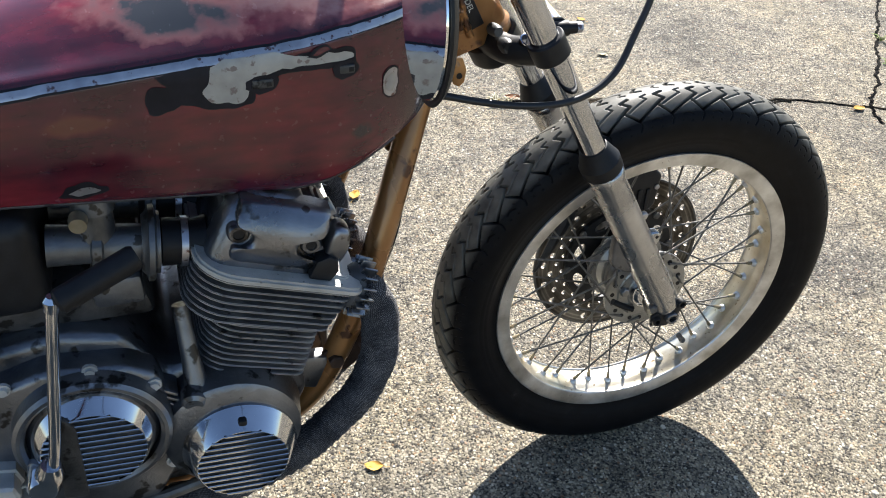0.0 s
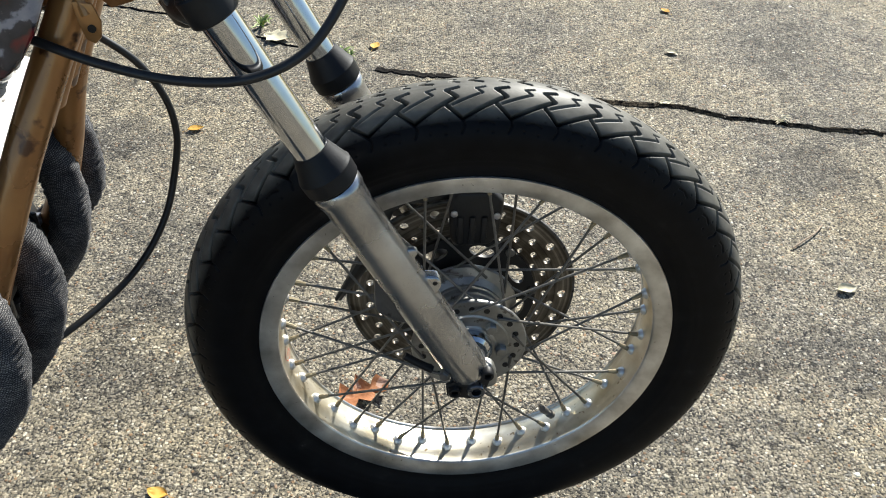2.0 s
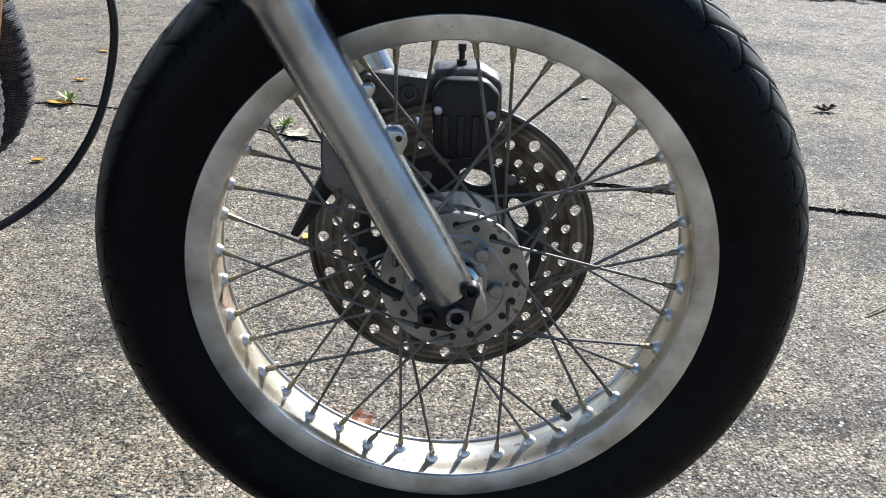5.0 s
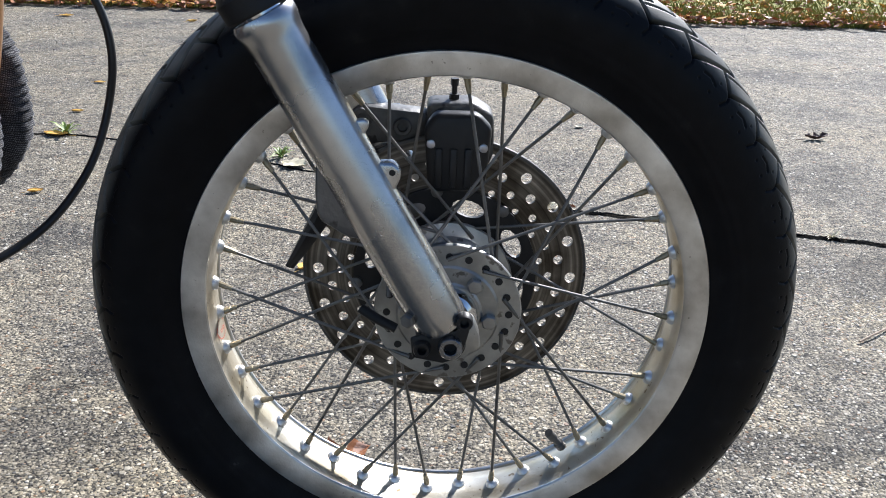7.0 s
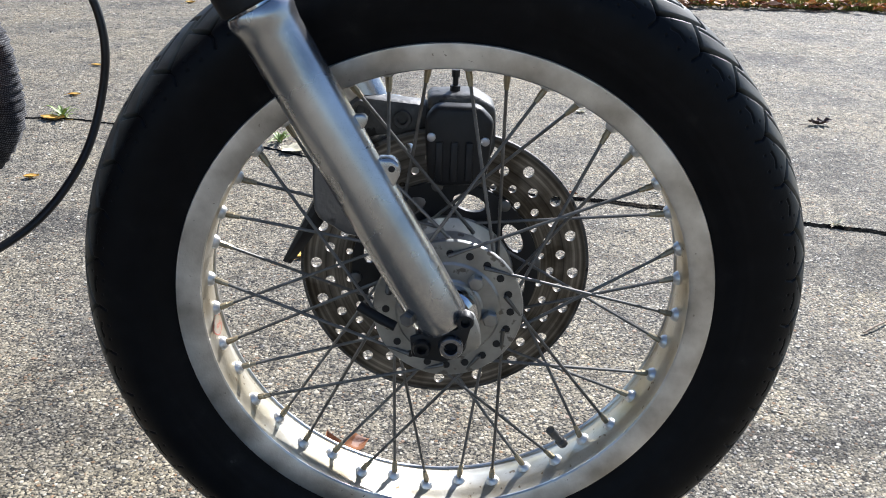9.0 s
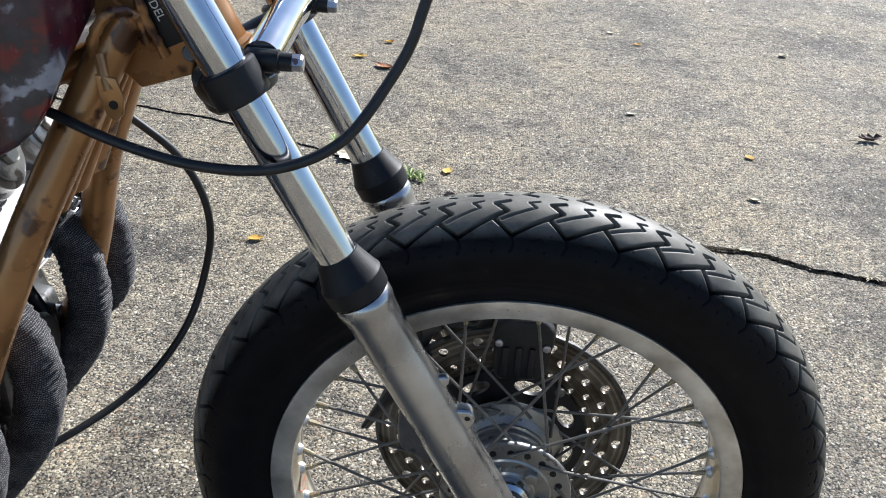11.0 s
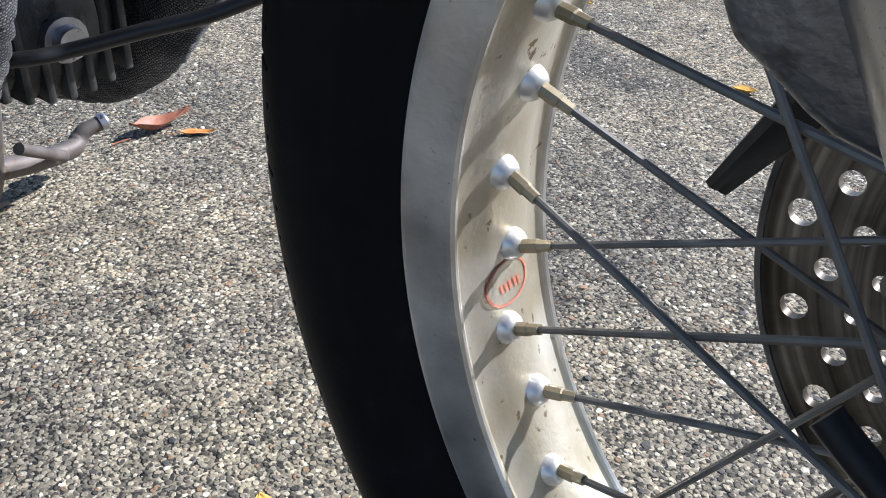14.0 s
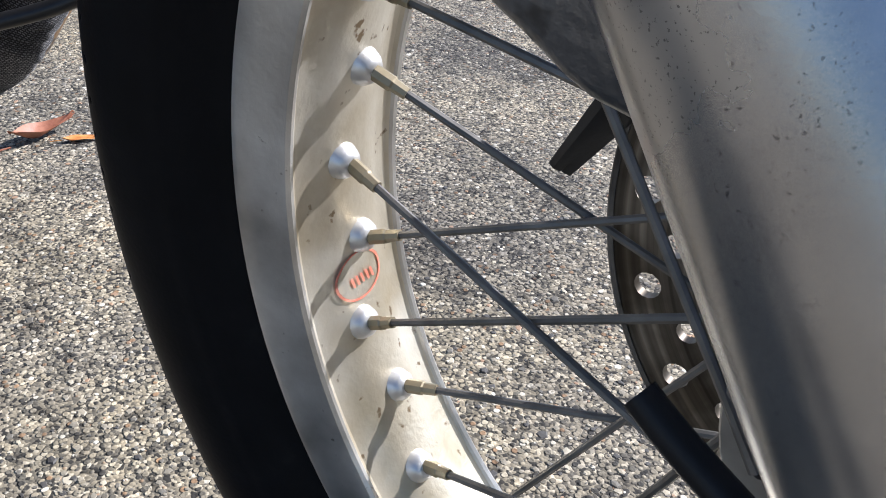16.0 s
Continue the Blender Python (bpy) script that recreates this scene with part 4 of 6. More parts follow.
def leg(sign):
    y = sign * LEG_Y
    a, b = along(y, 0.024, 0.275)
    bm = turned(a, b, [(-0.02, 0.0195), (0.0, 0.0222), (0.03, 0.0234), (0.15, 0.0240), (0.45, 0.0235), (0.80, 0.0229), (0.925, 0.0228), (0.950, 0.0238), (0.968, 0.0252), (0.99, 0.0254), (1.0, 0.0238)], 40)
    ob = part("fork_leg", bm, LEG, bike, "pitted polished aluminium fork leg")
    # axle carrier: a dark split clamp under the leg with a bright boss
    bm = prism([(-0.030, 0.012), (-0.030, 0.026), (-0.020, 0.036), (0.004, 0.038), (0.012, 0.030), (0.013, 0.014), (0.014, 0.000), (0.008, -0.010), (-0.004, -0.013), (-0.022, -0.008)], y - 0.016, y + 0.018, 0.004)
    part("axle_clamp", bm, GRIMY_SHADE, ob, "cast axle clamp with oily grime")
    bm = prism([(0.010, 0.026), (0.020, 0.022), (0.0255, 0.008), (0.0265, -0.004), (0.022, -0.009), (0.008, -0.013), (-0.004, -0.016)], y - 0.004, y + 0.012, 0.003)
    part("clamp_tab", bm, HUB, ob, "bright alloy edge of the axle clamp")
    bm = prism([(-0.032, -0.006), (-0.034, 0.012), (-0.022, 0.017), (0.004, 0.020), (0.010, 0.034), (0.018, 0.031), (0.014, 0.012), (0.009, -0.005), (-0.006, -0.011)], y - 0.020, y - 0.0155, 0.0015)
    part("clamp_cap", bm, BLACK, ob, "oily black clamp face")
    bm = lathe([(0.0001, 0.004), (0.0050, 0.003), (0.0056, -0.006), (0.0060, -0.0064), (0.0092, -0.0064), (0.0102, -0.005), (0.0104, 0.006)], 28, y - 0.0205, 0.0, 0.006)
    part("axle_end", bm, COLLAR, ob, "hollow axle end")
    for bx, bz in ((-0.024, 0.004), (0.011, 0.030)):
        bm = lathe([(0.0035, -0.002), (0.0042, -0.005), (0.0065, -0.005), (0.0075, -0.003), (0.0075, 0.004)], 20, y - 0.021, bx, bz)
        part("clamp_nut", bm, BLACK, ob, "black socket nut")
    p = fork_at(0.031, y) + Vector((-0.021, -0.012, 0))
    part("drain_bolt", turned(p, p + Vector((-0.004, -0.009, 0)), [(0, 0.0065), (0.8, 0.0065), (1, 0.005)], 6), STEEL, ob, angle=20)
    for piece in [c for c in ob.children if c.name.split(".")[0] != "drain_bolt"]:
        piece.location = (0.003, 0.012, 0.0) if sign < 0 else (0, 0, 0)
    # fender lugs on the front and back of the leg
    for z, side, grow in ((0.143, 1, 1.0), (0.181, 1, 0.55)):
        n = Vector((AXIS.z, 0, -AXIS.x)) * side
        out = [(0.014, -0.019), (0.024, -0.013), (0.0325, -0.0065), (0.0345, 0.0), (0.0325, 0.0065), (0.024, 0.011), (0.014, 0.015)]
        ear = prism([(0.014 + (u - 0.014) * (0.55 + 0.45 * grow), v * grow) for u, v in out], -0.0070 * grow, 0.0070 * grow, 0.0028 * grow, 3)
        bmesh.ops.transform(ear, matrix=Matrix.Translation(fork_at(z, y)) @ Matrix(((n.x, 0, AXIS.x, 0), (0, 1, 0, 0), (n.z, 0, AXIS.z, 0), (0, 0, 0, 1))), verts=ear.verts)
        bmesh.ops.recalc_face_normals(ear, faces=ear.faces)
        part("fender_lug", ear, LEG, ob, angle=50)
        if grow == 1.0:
            q = fork_at(z, y) + n * 0.0278
            part("lug_hole", turned(q + Vector((0, -0.0066, 0)), q + Vector((0, -0.0073, 0)), [(0, 0.0026), (1, 0.0026)], 14), BLACK, ob)
    # long cast rib on the back, towards the wheel
    n = Vector((-AXIS.z, 0, AXIS.x))
    rib = prism([(0.010, 0.058), (0.024, 0.047), (0.036, 0.027), (0.0435, 0.011), (0.0435, 0.003), (0.038, -0.006), (0.0345, -0.013), (0.031, -0.018), (0.022, -0.026), (0.010, -0.030)], -0.0070, 0.0070, 0.0040, 3)
    bmesh.ops.transform(rib, matrix=Matrix.Translation(fork_at(0.130, y) + Vector((0, -0.003 * sign, 0))) @ Matrix(((n.x, 0, AXIS.x, 0), (0, 1, 0, 0), (n.z, 0, AXIS.z, 0), (0, 0, 0, 1))), verts=rib.verts)
    bmesh.ops.recalc_face_normals(rib, faces=rib.faces)
    # darker alloy than the leg puts the rib's shadow side into its colour
    part("cast_rib", rib, CASE, ob, angle=50)
    a, b = along(y, 0.2765, 0.312)
    bm = turned(a, b, [(0, 0.0255), (0.04, 0.0266), (0.40, 0.0270), (0.44, 0.0262), (0.47, 0.0255), (0.95, 0.0186), (0.99, 0.0180), (1.0, 0.0168)], 40)
    part("dust_seal", bm, BLACK_RUBBER, ob, "black rubber dust seal", angle=18)
    a, b = along(y, 0.25, 0.70)
    part("fork_tube", turned(a, b, [(0, 0.0168), (1, 0.0168)], 40), CHROME, bike, "polished chrome fork tube")
    a, b = along(y, 0.438, 0.462)
    bm = turned(a, b, [(0, 0.0205), (0.06, 0.0222), (0.94, 0.0222), (1, 0.0205)], 32)
    part("clamp_ring", bm, BLACK, bike, "black lower fork clamp")
    c = fork_at(0.444, y) + Vector((0.024, 0.017 if sign < 0 else -0.018, 0.019))
    bm = turned(c + Vector((-0.022, 0, 0)), c + Vector((0.012, 0, 0.0)), [(0, 0.009), (0.7, 0.009), (0.72, 0.007), (1, 0.007)], 12)
    bolt = part("pinch_bolt", bm, BLACK, bike, "pinch bolt of the fork clamp")
    part("bolt_head", turned(c + Vector((0.011, 0, 0)), c + Vector((0.020, 0, 0)), [(0, 0.0068), (0.8, 0.0068), (1, 0.0055)], 8), BARE, bolt, angle=20)
    return ob


leg_r, leg_l = leg(-1), leg(1)
# lower yoke between the tubes
bm = tube(spline([fork_at(0.440, -0.085) + Vector((-0.010, 0, 0)), fork_at(0.440, -0.05) + Vector((-0.035, 0, -0.01)), fork_at(0.440, 0) + Vector((-0.045, 0, -0.012)), fork_at(0.440, 0.05) + Vector((-0.035, 0, -0.01)), fork_at(0.440, 0.085) + Vector((-0.010, 0, 0))], 6), 0.017, 16)
part("lower_yoke", bm, BLACK, bike, "black lower fork yoke")
bm = tube([fork_at(0.452, -0.078) + Vector((0.016, 0, 0.010)), fork_at(0.456, 0.0) + Vector((0.018, 0, 0.012)), fork_at(0.456, 0.078) + Vector((0.016, 0, 0.010))], 0.015, 20)
part("yoke_tube", bm, CHROME, bike, "short polished tube across the yoke")

def ring(centre, normal, r, thick, seg=28):
    """A closed hoop round a centre."""
    n = Vector(normal).normalized()
    u = n.orthogonal().normalized()
    w = n.cross(u)
    pts = [Vector(centre) + r * (math.cos(2 * math.pi * k / seg) * u + math.sin(2 * math.pi * k / seg) * w) for k in range(seg)]
    bm = bmesh.new()
    rows = []
    for k, p in enumerate(pts):
        out = (p - Vector(centre)).normalized()
        rows.append([p + thick * (math.cos(a) * out + math.sin(a) * n) for a in [2 * math.pi * q / 8 for q in range(8)]])
    grid_mesh(bm, rows, close_u=True, close_v=True)
    bmesh.ops.recalc_face_normals(bm, faces=bm.faces)
    return bm


# open lamp bracket socket beside the near clamp
mouth, way = Vector((-0.258, -0.079, 0.452)), Vector((0.05, -0.45, 0.85)).normalized()
socket = part("yoke_socket", turned(mouth - way * 0.040, mouth - way * 0.001, [(0, 0.0075), (0.1, 0.0092), (1, 0.0092)], 24), GRIMY_SHADE, bike, "grimy socket in the lower yoke")
part("socket_rim", ring(mouth, way, 0.0082, 0.0014), CHROME, socket, "bright rim of the open socket")
part("socket_bore", turned(mouth - way * 0.0012, mouth - way * 0.0002, [(0, 0.0074), (1, 0.0074)], 20), BLACK, socket, "dark bore")
for p, r in (((-0.286, -0.052, 0.452), 0.0075), ((-0.275, -0.062, 0.436), 0.0095), ((-0.262, -0.072, 0.424), 0.008)):
    part("yoke_lug", turned(Vector(p) + Vector((0, 0.012, 0)), Vector(p) + Vector((0, -0.008, 0.004)), [(0, r), (0.7, r), (1, r * 0.7)], 14), GRIMY_SHADE, bike, "rough lug of the lower yoke")

# caliper and its arm on the far leg
bm = prism([(-0.020, 0.112), (-0.024, 0.170), (-0.014, 0.184), (0.026, 0.184), (0.040, 0.170), (0.036, 0.118), (0.026, 0.108), (-0.010, 0.106)], 0.026, 0.046, 0.006, 3)
caliper = part("brake_caliper", bm, BLACK, bike, "black brake caliper over a drilled disc")
bm = prism([(-0.022, 0.150), (-0.022, 0.188), (0.022, 0.190), (0.042, 0.178), (0.044, 0.14), (0.036, 0.12)], 0.047, 0.088, 0.006, 3)
part("caliper_body", bm, ARM, caliper, "grimy aluminium caliper half")
for px in (-0.010, 0.004, 0.018):
    part("cooling_rib", block((px, 0.0245, 0.132), (0.007, 0.004, 0.038), 0.0015), BLACK, caliper)
for px, pz in ((-0.0175, 0.155), (0.032, 0.152)):
    part("pad_pin", turned((px, 0.0262, pz), (px, 0.0235, pz), [(0, 0.0042), (0.8, 0.0042), (1, 0.003)], 12), BARE, caliper)
bm = prism([(-0.130, 0.118), (-0.105, 0.150), (-0.100, 0.186), (-0.086, 0.198), (-0.020, 0.192), (-0.020, 0.165), (-0.072, 0.160), (-0.085, 0.150), (-0.100, 0.108), (-0.125, 0.100)], 0.056, 0.082, 0.004)
arm = part("caliper_arm", bm, ARM, bike, "grimy cast aluminium caliper arm")
caliper.location, arm.location = (0.0, 0.011, -0.013), (0.0, 0.011, -0.028)
for px, pz, r in ((-0.084, 0.186, 0.010), (-0.045, 0.178, 0.009), (-0.112, 0.125, 0.010)):
    part("arm_boss", lathe([(0.004, 0.001), (0.005, -0.004), (r - 0.001, -0.004), (r, -0.002), (r, 0.004)], 20, 0.056, px, pz), ARM, arm)
part("bleed_nipple", turned((0.004, 0.066, 0.186), (0.004, 0.066, 0.209), [(0, 0.005), (0.35, 0.005), (0.36, 0.0028), (0.7, 0.0028), (0.71, 0.004), (1, 0.004)], 10), BLACK, caliper, "black bleed nipple")
bm = tube(spline([(-0.098, 0.056, 0.110), (-0.112, 0.050, 0.082), (-0.133, 0.043, 0.046), (-0.154, 0.039, 0.012)], 6), lambda t, a: 0.0138 - 0.0103 * t ** 1.2 + 0.0018 * math.cos(2 * a), 12)
part("fender_stay", bm, BLACK, bike, "black bent fender stay stub")
bm = tube(spline([(-0.076, -0.070, 0.022), (-0.066, -0.072, 0.016), (-0.056, -0.074, 0.011), (-0.044, -0.077, 0.006)], 6), 0.0046, 12)
part("cable_boot", bm, BLACK_RUBBER, bike, "black rubber boot on the meter cable")

# ---- engine ----
TILT_E = radians(19)
ENGINE = Matrix.Translation((-0.600, 0, 0.140)) @ Matrix.Rotation(TILT_E, 4, "Y")


def tilted(bm):
    bmesh.ops.transform(bm, matrix=ENGINE, verts=bm.verts)
    return bm


def rounded(x0, x1, y0, y1, r, n=4, front=None):
    out, rear, f = [], r, front or r
    for cx, cy, a0, r in ((x1 - f, y1 - f, 0, f), (x0 + rear, y1 - rear, 90, rear), (x0 + rear, y0 + rear, 180, rear), (x1 - f, y0 + f, 270, f)):
        for i in range(n + 1):
            out.append((cx + r * math.cos(radians(a0 + 90 * i / n)), cy + r * math.sin(radians(a0 + 90 * i / n))))
    return out


def slab(poly, z0, z1, bevel=0.0):
    """A level plate with the outline poly in x, y."""
    bm = bmesh.new()
    a = [bm.verts.new((x, y, z0)) for x, y in poly]
    b = [bm.verts.new((x, y, z1)) for x, y in poly]
    faces = [bm.faces.new(a[::-1]), bm.faces.new(b)]
    for i in range(len(a)):
        k = (i + 1) % len(a)
        faces.append(bm.faces.new((a[i], a[k], b[k], b[i])))
    bmesh.ops.recalc_face_normals(bm, faces=faces)
    if bevel:
        bmesh.ops.bevel(bm, geom=list(faces[0].edges) + list(faces[1].edges), offset=bevel, segments=2, affect="EDGES", clamp_overlap=True)
    return bm


barrel = part("cylinder_block", tilted(slab(rounded(-0.056, 0.042, -0.172, 0.172, 0.03), -0.030, 0.070)), BARREL, bike, "blackened finned cylinder block")
for i in range(9):
    z = -0.014 + 0.0082 * i
    part("fin", tilted(slab(rounded(-0.070, 0.057, -0.190, 0.190, 0.036, 5, 0.012), z, z + 0.0024, 0.0007)), FINS, barrel)
head = part("cylinder_head", tilted(slab(rounded(-0.080, 0.062, -0.180, 0.180, 0.04), 0.060, 0.128)), BARREL, bike, "finned aluminium cylinder head")
for i in range(7):
    z = 0.064 + 0.0086 * i
    part("fin", tilted(slab(rounded(-0.100, 0.061 + 0.0026 * i, -0.203, 0.203, 0.045, 6, 0.012), z, z + 0.0026, 0.0008)), FINS, head)
bm = tilted(slab(rounded(-0.102, 0.081, -0.210, 0.210, 0.045, 6, 0.012), 0.121, 0.131, 0.003))
part("head_ledge", bm, CAST, head, "pale machined ledge of the head")
# cam cover with its raised end panel
bm = bmesh.new()
sections = [(0.131, 0.090, 0.034, 0.190), (0.150, 0.088, 0.026, 0.189), (0.168, 0.085, 0.018, 0.187), (0.190, 0.080, 0.010, 0.182), (0.205, 0.070, 0.000, 0.172), (0.212, 0.052, -0.008, 0.155)]
rows = [[(x, y, z) for x, y in rounded(-a, b, -w, w, 0.022)] for z, a, b, w in sections]
vs = grid_mesh(bm, rows, close_u=True)
bm.faces.new(vs[-1]), bm.faces.new(vs[0])
bmesh.ops.recalc_face_normals(bm, faces=bm.faces)
cover = part("cam_cover", tilted(bm), COVER, bike, "oxidised aluminium cam cover")
# bolt pockets: dark boss and black bolt put the recess shade into colour
for cx, cz in ((-0.066, 0.170), (0.012, 0.168)):
    bm = lathe([(0.0048, -0.186), (0.0062, -0.1905), (0.0095, -0.1905), (0.0115, -0.188), (0.0125, -0.178)], 20, 0, cx, cz)
    part("cover_boss", tilted(bm), CASE, cover)
    bm = turned((cx, -0.184, cz), (cx, -0.189, cz), [(0, 0.0072), (1, 0.0066)], 12)
    part("cover_bolt", tilted(bm), BLACK, cover, "socket bolt, black for its shaded pocket")
face = [(-0.070, 0.129), (0.0235, 0.129), (0.0240, 0.150), (0.010, 0.153), (-0.001, 0.160), (-0.002, 0.172), (0.006, 0.181), (0.024, 0.184), (0.026, 0.200), (0.018, 0.206), (-0.062, 0.206), (-0.070, 0.198), (-0.072, 0.184), (-0.060, 0.182), (-0.053, 0.175), (-0.053, 0.165), (-0.060, 0.158), (-0.071, 0.155)]
mx, mz = -0.025, 0.1675
loop = spline([(x, 0, z) for x, z in face + face[:1]], 3)[:-1]
rows = []
for f in (0.12, 0.25, 0.38, 0.50, 0.62, 0.74, 0.85, 0.93, 0.98, 1.0, 1.02, 1.03):
    bow = [-0.2005 + 0.017 * ((p.z - mz) * f / 0.039) ** 2 + 0.004 * f ** 6 + (0.0 if f < 0.98 else (f - 0.975) * 0.45) for p in loop]
    rows.append([(mx + (p.x - mx) * min(f, 1.0), b, mz + (p.z - mz) * min(f, 1.0)) for p, b in zip(loop, bow)])
bm = bmesh.new()
vs = grid_mesh(bm, rows, close_u=True)
bm.faces.new(vs[0])
bmesh.ops.recalc_face_normals(bm, faces=bm.faces)
part("cover_panel", tilted(bm), COVER, cover, "smooth bowed face of the cam cover", angle=60)
wing = [(0.030, 0.156), (0.050, 0.150), (0.054, 0.170), (0.050, 0.192), (0.034, 0.196), (0.030, 0.184)]
part("cover_wing", tilted(prism(wing, -0.194, -0.165, 0.006, 3)), COVER, cover)
bm = tilted(prism([(0.018, 0.1315), (0.043, 0.1315), (0.048, 0.146), (0.043, 0.159), (0.032, 0.162), (0.021, 0.154)], -0.1995, -0.180, 0.002))
part("plug_recess", bm, BLACK, head, "dark spark plug recess")
for cy in (-0.136, -0.050, 0.050, 0.136):
    d = Vector((0.74, 0, 0.67))
    p = Vector((-0.010, cy, 0.144))
    dome = part("tappet_housing", tilted(turned(p, p + d * 0.058, [(0, 0.050), (0.35, 0.045), (0.72, 0.039), (0.78, 0.034), (0.97, 0.033), (1, 0.030)], 28)), CASE, bike, "rounded cast tappet housing")
    part("tappet_cap", tilted(turned(p + d * 0.056, p + d * 0.063, [(0, 0.026), (0.8, 0.026), (1, 0.023)], 28)), CASE, dome, "dark tappet cap")
    part("cap_hexagon", tilted(turned(p + d * 0.062, p + d * 0.069, [(0, 0.0105), (0.9, 0.0105), (1, 0.0095)], 6)), CAST, dome, "hexagon on the tappet cap", angle=20)
part("front_ledge", tilted(slab(rounded(0.030, 0.068, -0.192, 0.192, 0.010), 0.128, 0.1345, 0.002)), CAST, head, "pale front ledge of the head")

# crankcase
case = [(-0.556, 0.116), (-0.66, 0.150), (-0.70, 0.135), (-0.74, 0.20), (-0.80, 0.215), (-0.92, 0.20), (-1.02, 0.15), (-1.04, 0.02), (-0.98, -0.035), (-0.86, -0.045), (-0.70, -0.045), (-0.655, -0.030), (-0.615, 0.0), (-0.560, 0.038), (-0.545, 0.07)]
crank = part("crankcase", prism(case, -0.172, 0.172, 0.012, 3), CASE, bike, "grey cast aluminium crankcase")
part("crank_end", lathe([(0.0, -0.216), (0.070, -0.216), (0.078, -0.211), (0.080, -0.200), (0.084, -0.170)], 56, 0, -0.640, 0.060), CASE, crank, "round crankcase end")
part("gear_case", prism([(-0.71, 0.165), (-0.74, 0.185), (-0.82, 0.195), (-0.90, 0.17), (-0.94, 0.10), (-0.92, 0.0), (-0.84, -0.06), (-0.74, -0.04), (-0.705, 0.02), (-0.70, 0.10)], -0.205, -0.165, 0.008, 3), CASE, crank, "clutch side cover")
for px, pz in ((-0.715, 0.155), (-0.775, 0.190), (-0.86, 0.185), (-0.925, 0.12), (-0.712, 0.03)):
    part("case_screw", turned((px, -0.203, pz), (px, -0.211, pz), [(0, 0.008), (0.5, 0.008), (0.52, 0.0055), (1, 0.005)], 12), CAST, crank)
part("stud_boss", turned((-0.676, -0.160, 0.222), (-0.672, -0.196, 0.122), [(0, 0.009), (0.6, 0.0105), (0.9, 0.013), (1, 0.014)], 16), CASE, crank)
part("stud_end", turned((-0.676, -0.198, 0.126), (-0.678, -0.216, 0.122), [(0, 0.015), (0.8, 0.014), (1, 0.010)], 16), CASE, crank)
for i in range(5):
    part("case_rib", block((-0.706 + 0.004 * i, -0.185, 0.135 - 0.012 * i), (0.030, 0.03, 0.004), 0.001, Matrix.Rotation(radians(35), 4, "Y")), ALLOY, crank)
part("front_mount", prism([(-0.545, 0.095), (-0.515, 0.090), (-0.508, 0.06), (-0.53, 0.04), (-0.56, 0.05)], -0.146, -0.124, 0.004), CASE, crank)


def ribbed_cap(name, cx, cz, y, r, ribs, label):
    """A chrome cap with a sloping faceted wall and a ribbed round face."""
    prof = [(r * 0.77, y - 0.030), (r * 0.785, y - 0.030), (r * 0.81, y - 0.028), (r * 0.97, y - 0.006), (r, y - 0.003), (r, y + 0.004), (r * 0.95, y + 0.006)]
    cap = part(name, lathe(prof, 80, 0, cx, cz), CHROME, bike, label, angle=22)
    part("cap_floor", lathe([(0.0, y - 0.0255), (r * 0.80, y - 0.0255)], 40, 0, cx, cz), BARREL, cap, "dark floor between the ribs")
    slope = radians(4)
    rr = r * 0.785
    for i in range(ribs):
        h = -rr + 2 * rr * (i + 0.5) / ribs
        w = math.sqrt(max(1e-6, rr * rr - h * h))
        b = block((0, 0, 0), (2 * w, 0.006, 2 * rr / ribs * 0.40), 0.0008, seg=1)
        bmesh.ops.transform(b, matrix=Matrix.Translation((cx, y - 0.0285, cz)) @ Matrix.Rotation(slope, 4, "Y") @ Matrix.Translation((0, 0, h)), verts=b.verts)
        part("rib", b, CHROME, cap, smooth=False)
    return cap


cap = ribbed_cap("points_cover", -0.635, 0.047, -0.217, 0.0655, 12, "chrome ribbed points cover")
part("cap_slot", block((-0.630, -0.2365, 0.0995), (0.010, 0.010, 0.017), 0.003), BLACK, cap, "dark slot of the cover")
part("clutch_ring", lathe([(0.069, -0.205), (0.069, -0.222), (0.073, -0.226), (0.077, -0.226), (0.081, -0.222), (0.083, -0.205)], 56, 0, -0.785, 0.108), CASE, crank, "worn polished ring")
cap = ribbed_cap("clutch_cap", -0.785, 0.108, -0.212, 0.068, 13, "chrome ribbed cap behind the kick lever")

# kick lever with rubber
bm = tube(spline([(-0.842, -0.235, 0.080), (-0.832, -0.252, 0.095), (-0.818, -0.258, 0.140), (-0.800, -0.258, 0.235), (-0.784, -0.256, 0.322)], 8), lambda t, a: 0.0105 - 0.0045 * min(1, t * 2.2), 14)
kick = part("kick_lever", bm, CHROME, bike, "chrome kick start lever with a black rubber")
part("lever_boss", turned((-0.840, -0.205, 0.085), (-0.840, -0.262, 0.085), [(0, 0.017), (0.9, 0.017), (1, 0.014)], 20), CHROME, kick)
part("lever_cap", turned((-0.785, -0.256, 0.316), (-0.782, -0.256, 0.332), [(0, 0.0072), (0.7, 0.0080), (1, 0.005)], 16), CHROME, kick)
part("foot_rubber", turned((-0.778, -0.262, 0.328), (-0.704, -0.240, 0.351), [(0, 0.0105), (0.03, 0.0128), (0.95, 0.0128), (1, 0.0105)], 18), BLACK_RUBBER, kick, "black rubber foot piece")
part("lever_knuckle", turned((-0.833, -0.250, 0.092), (-0.826, -0.256, 0.118), [(0, 0.014), (0.3, 0.0150), (0.7, 0.0125), (1, 0.0100)], 18), CHROME, kick, "chrome knuckle of the lever")
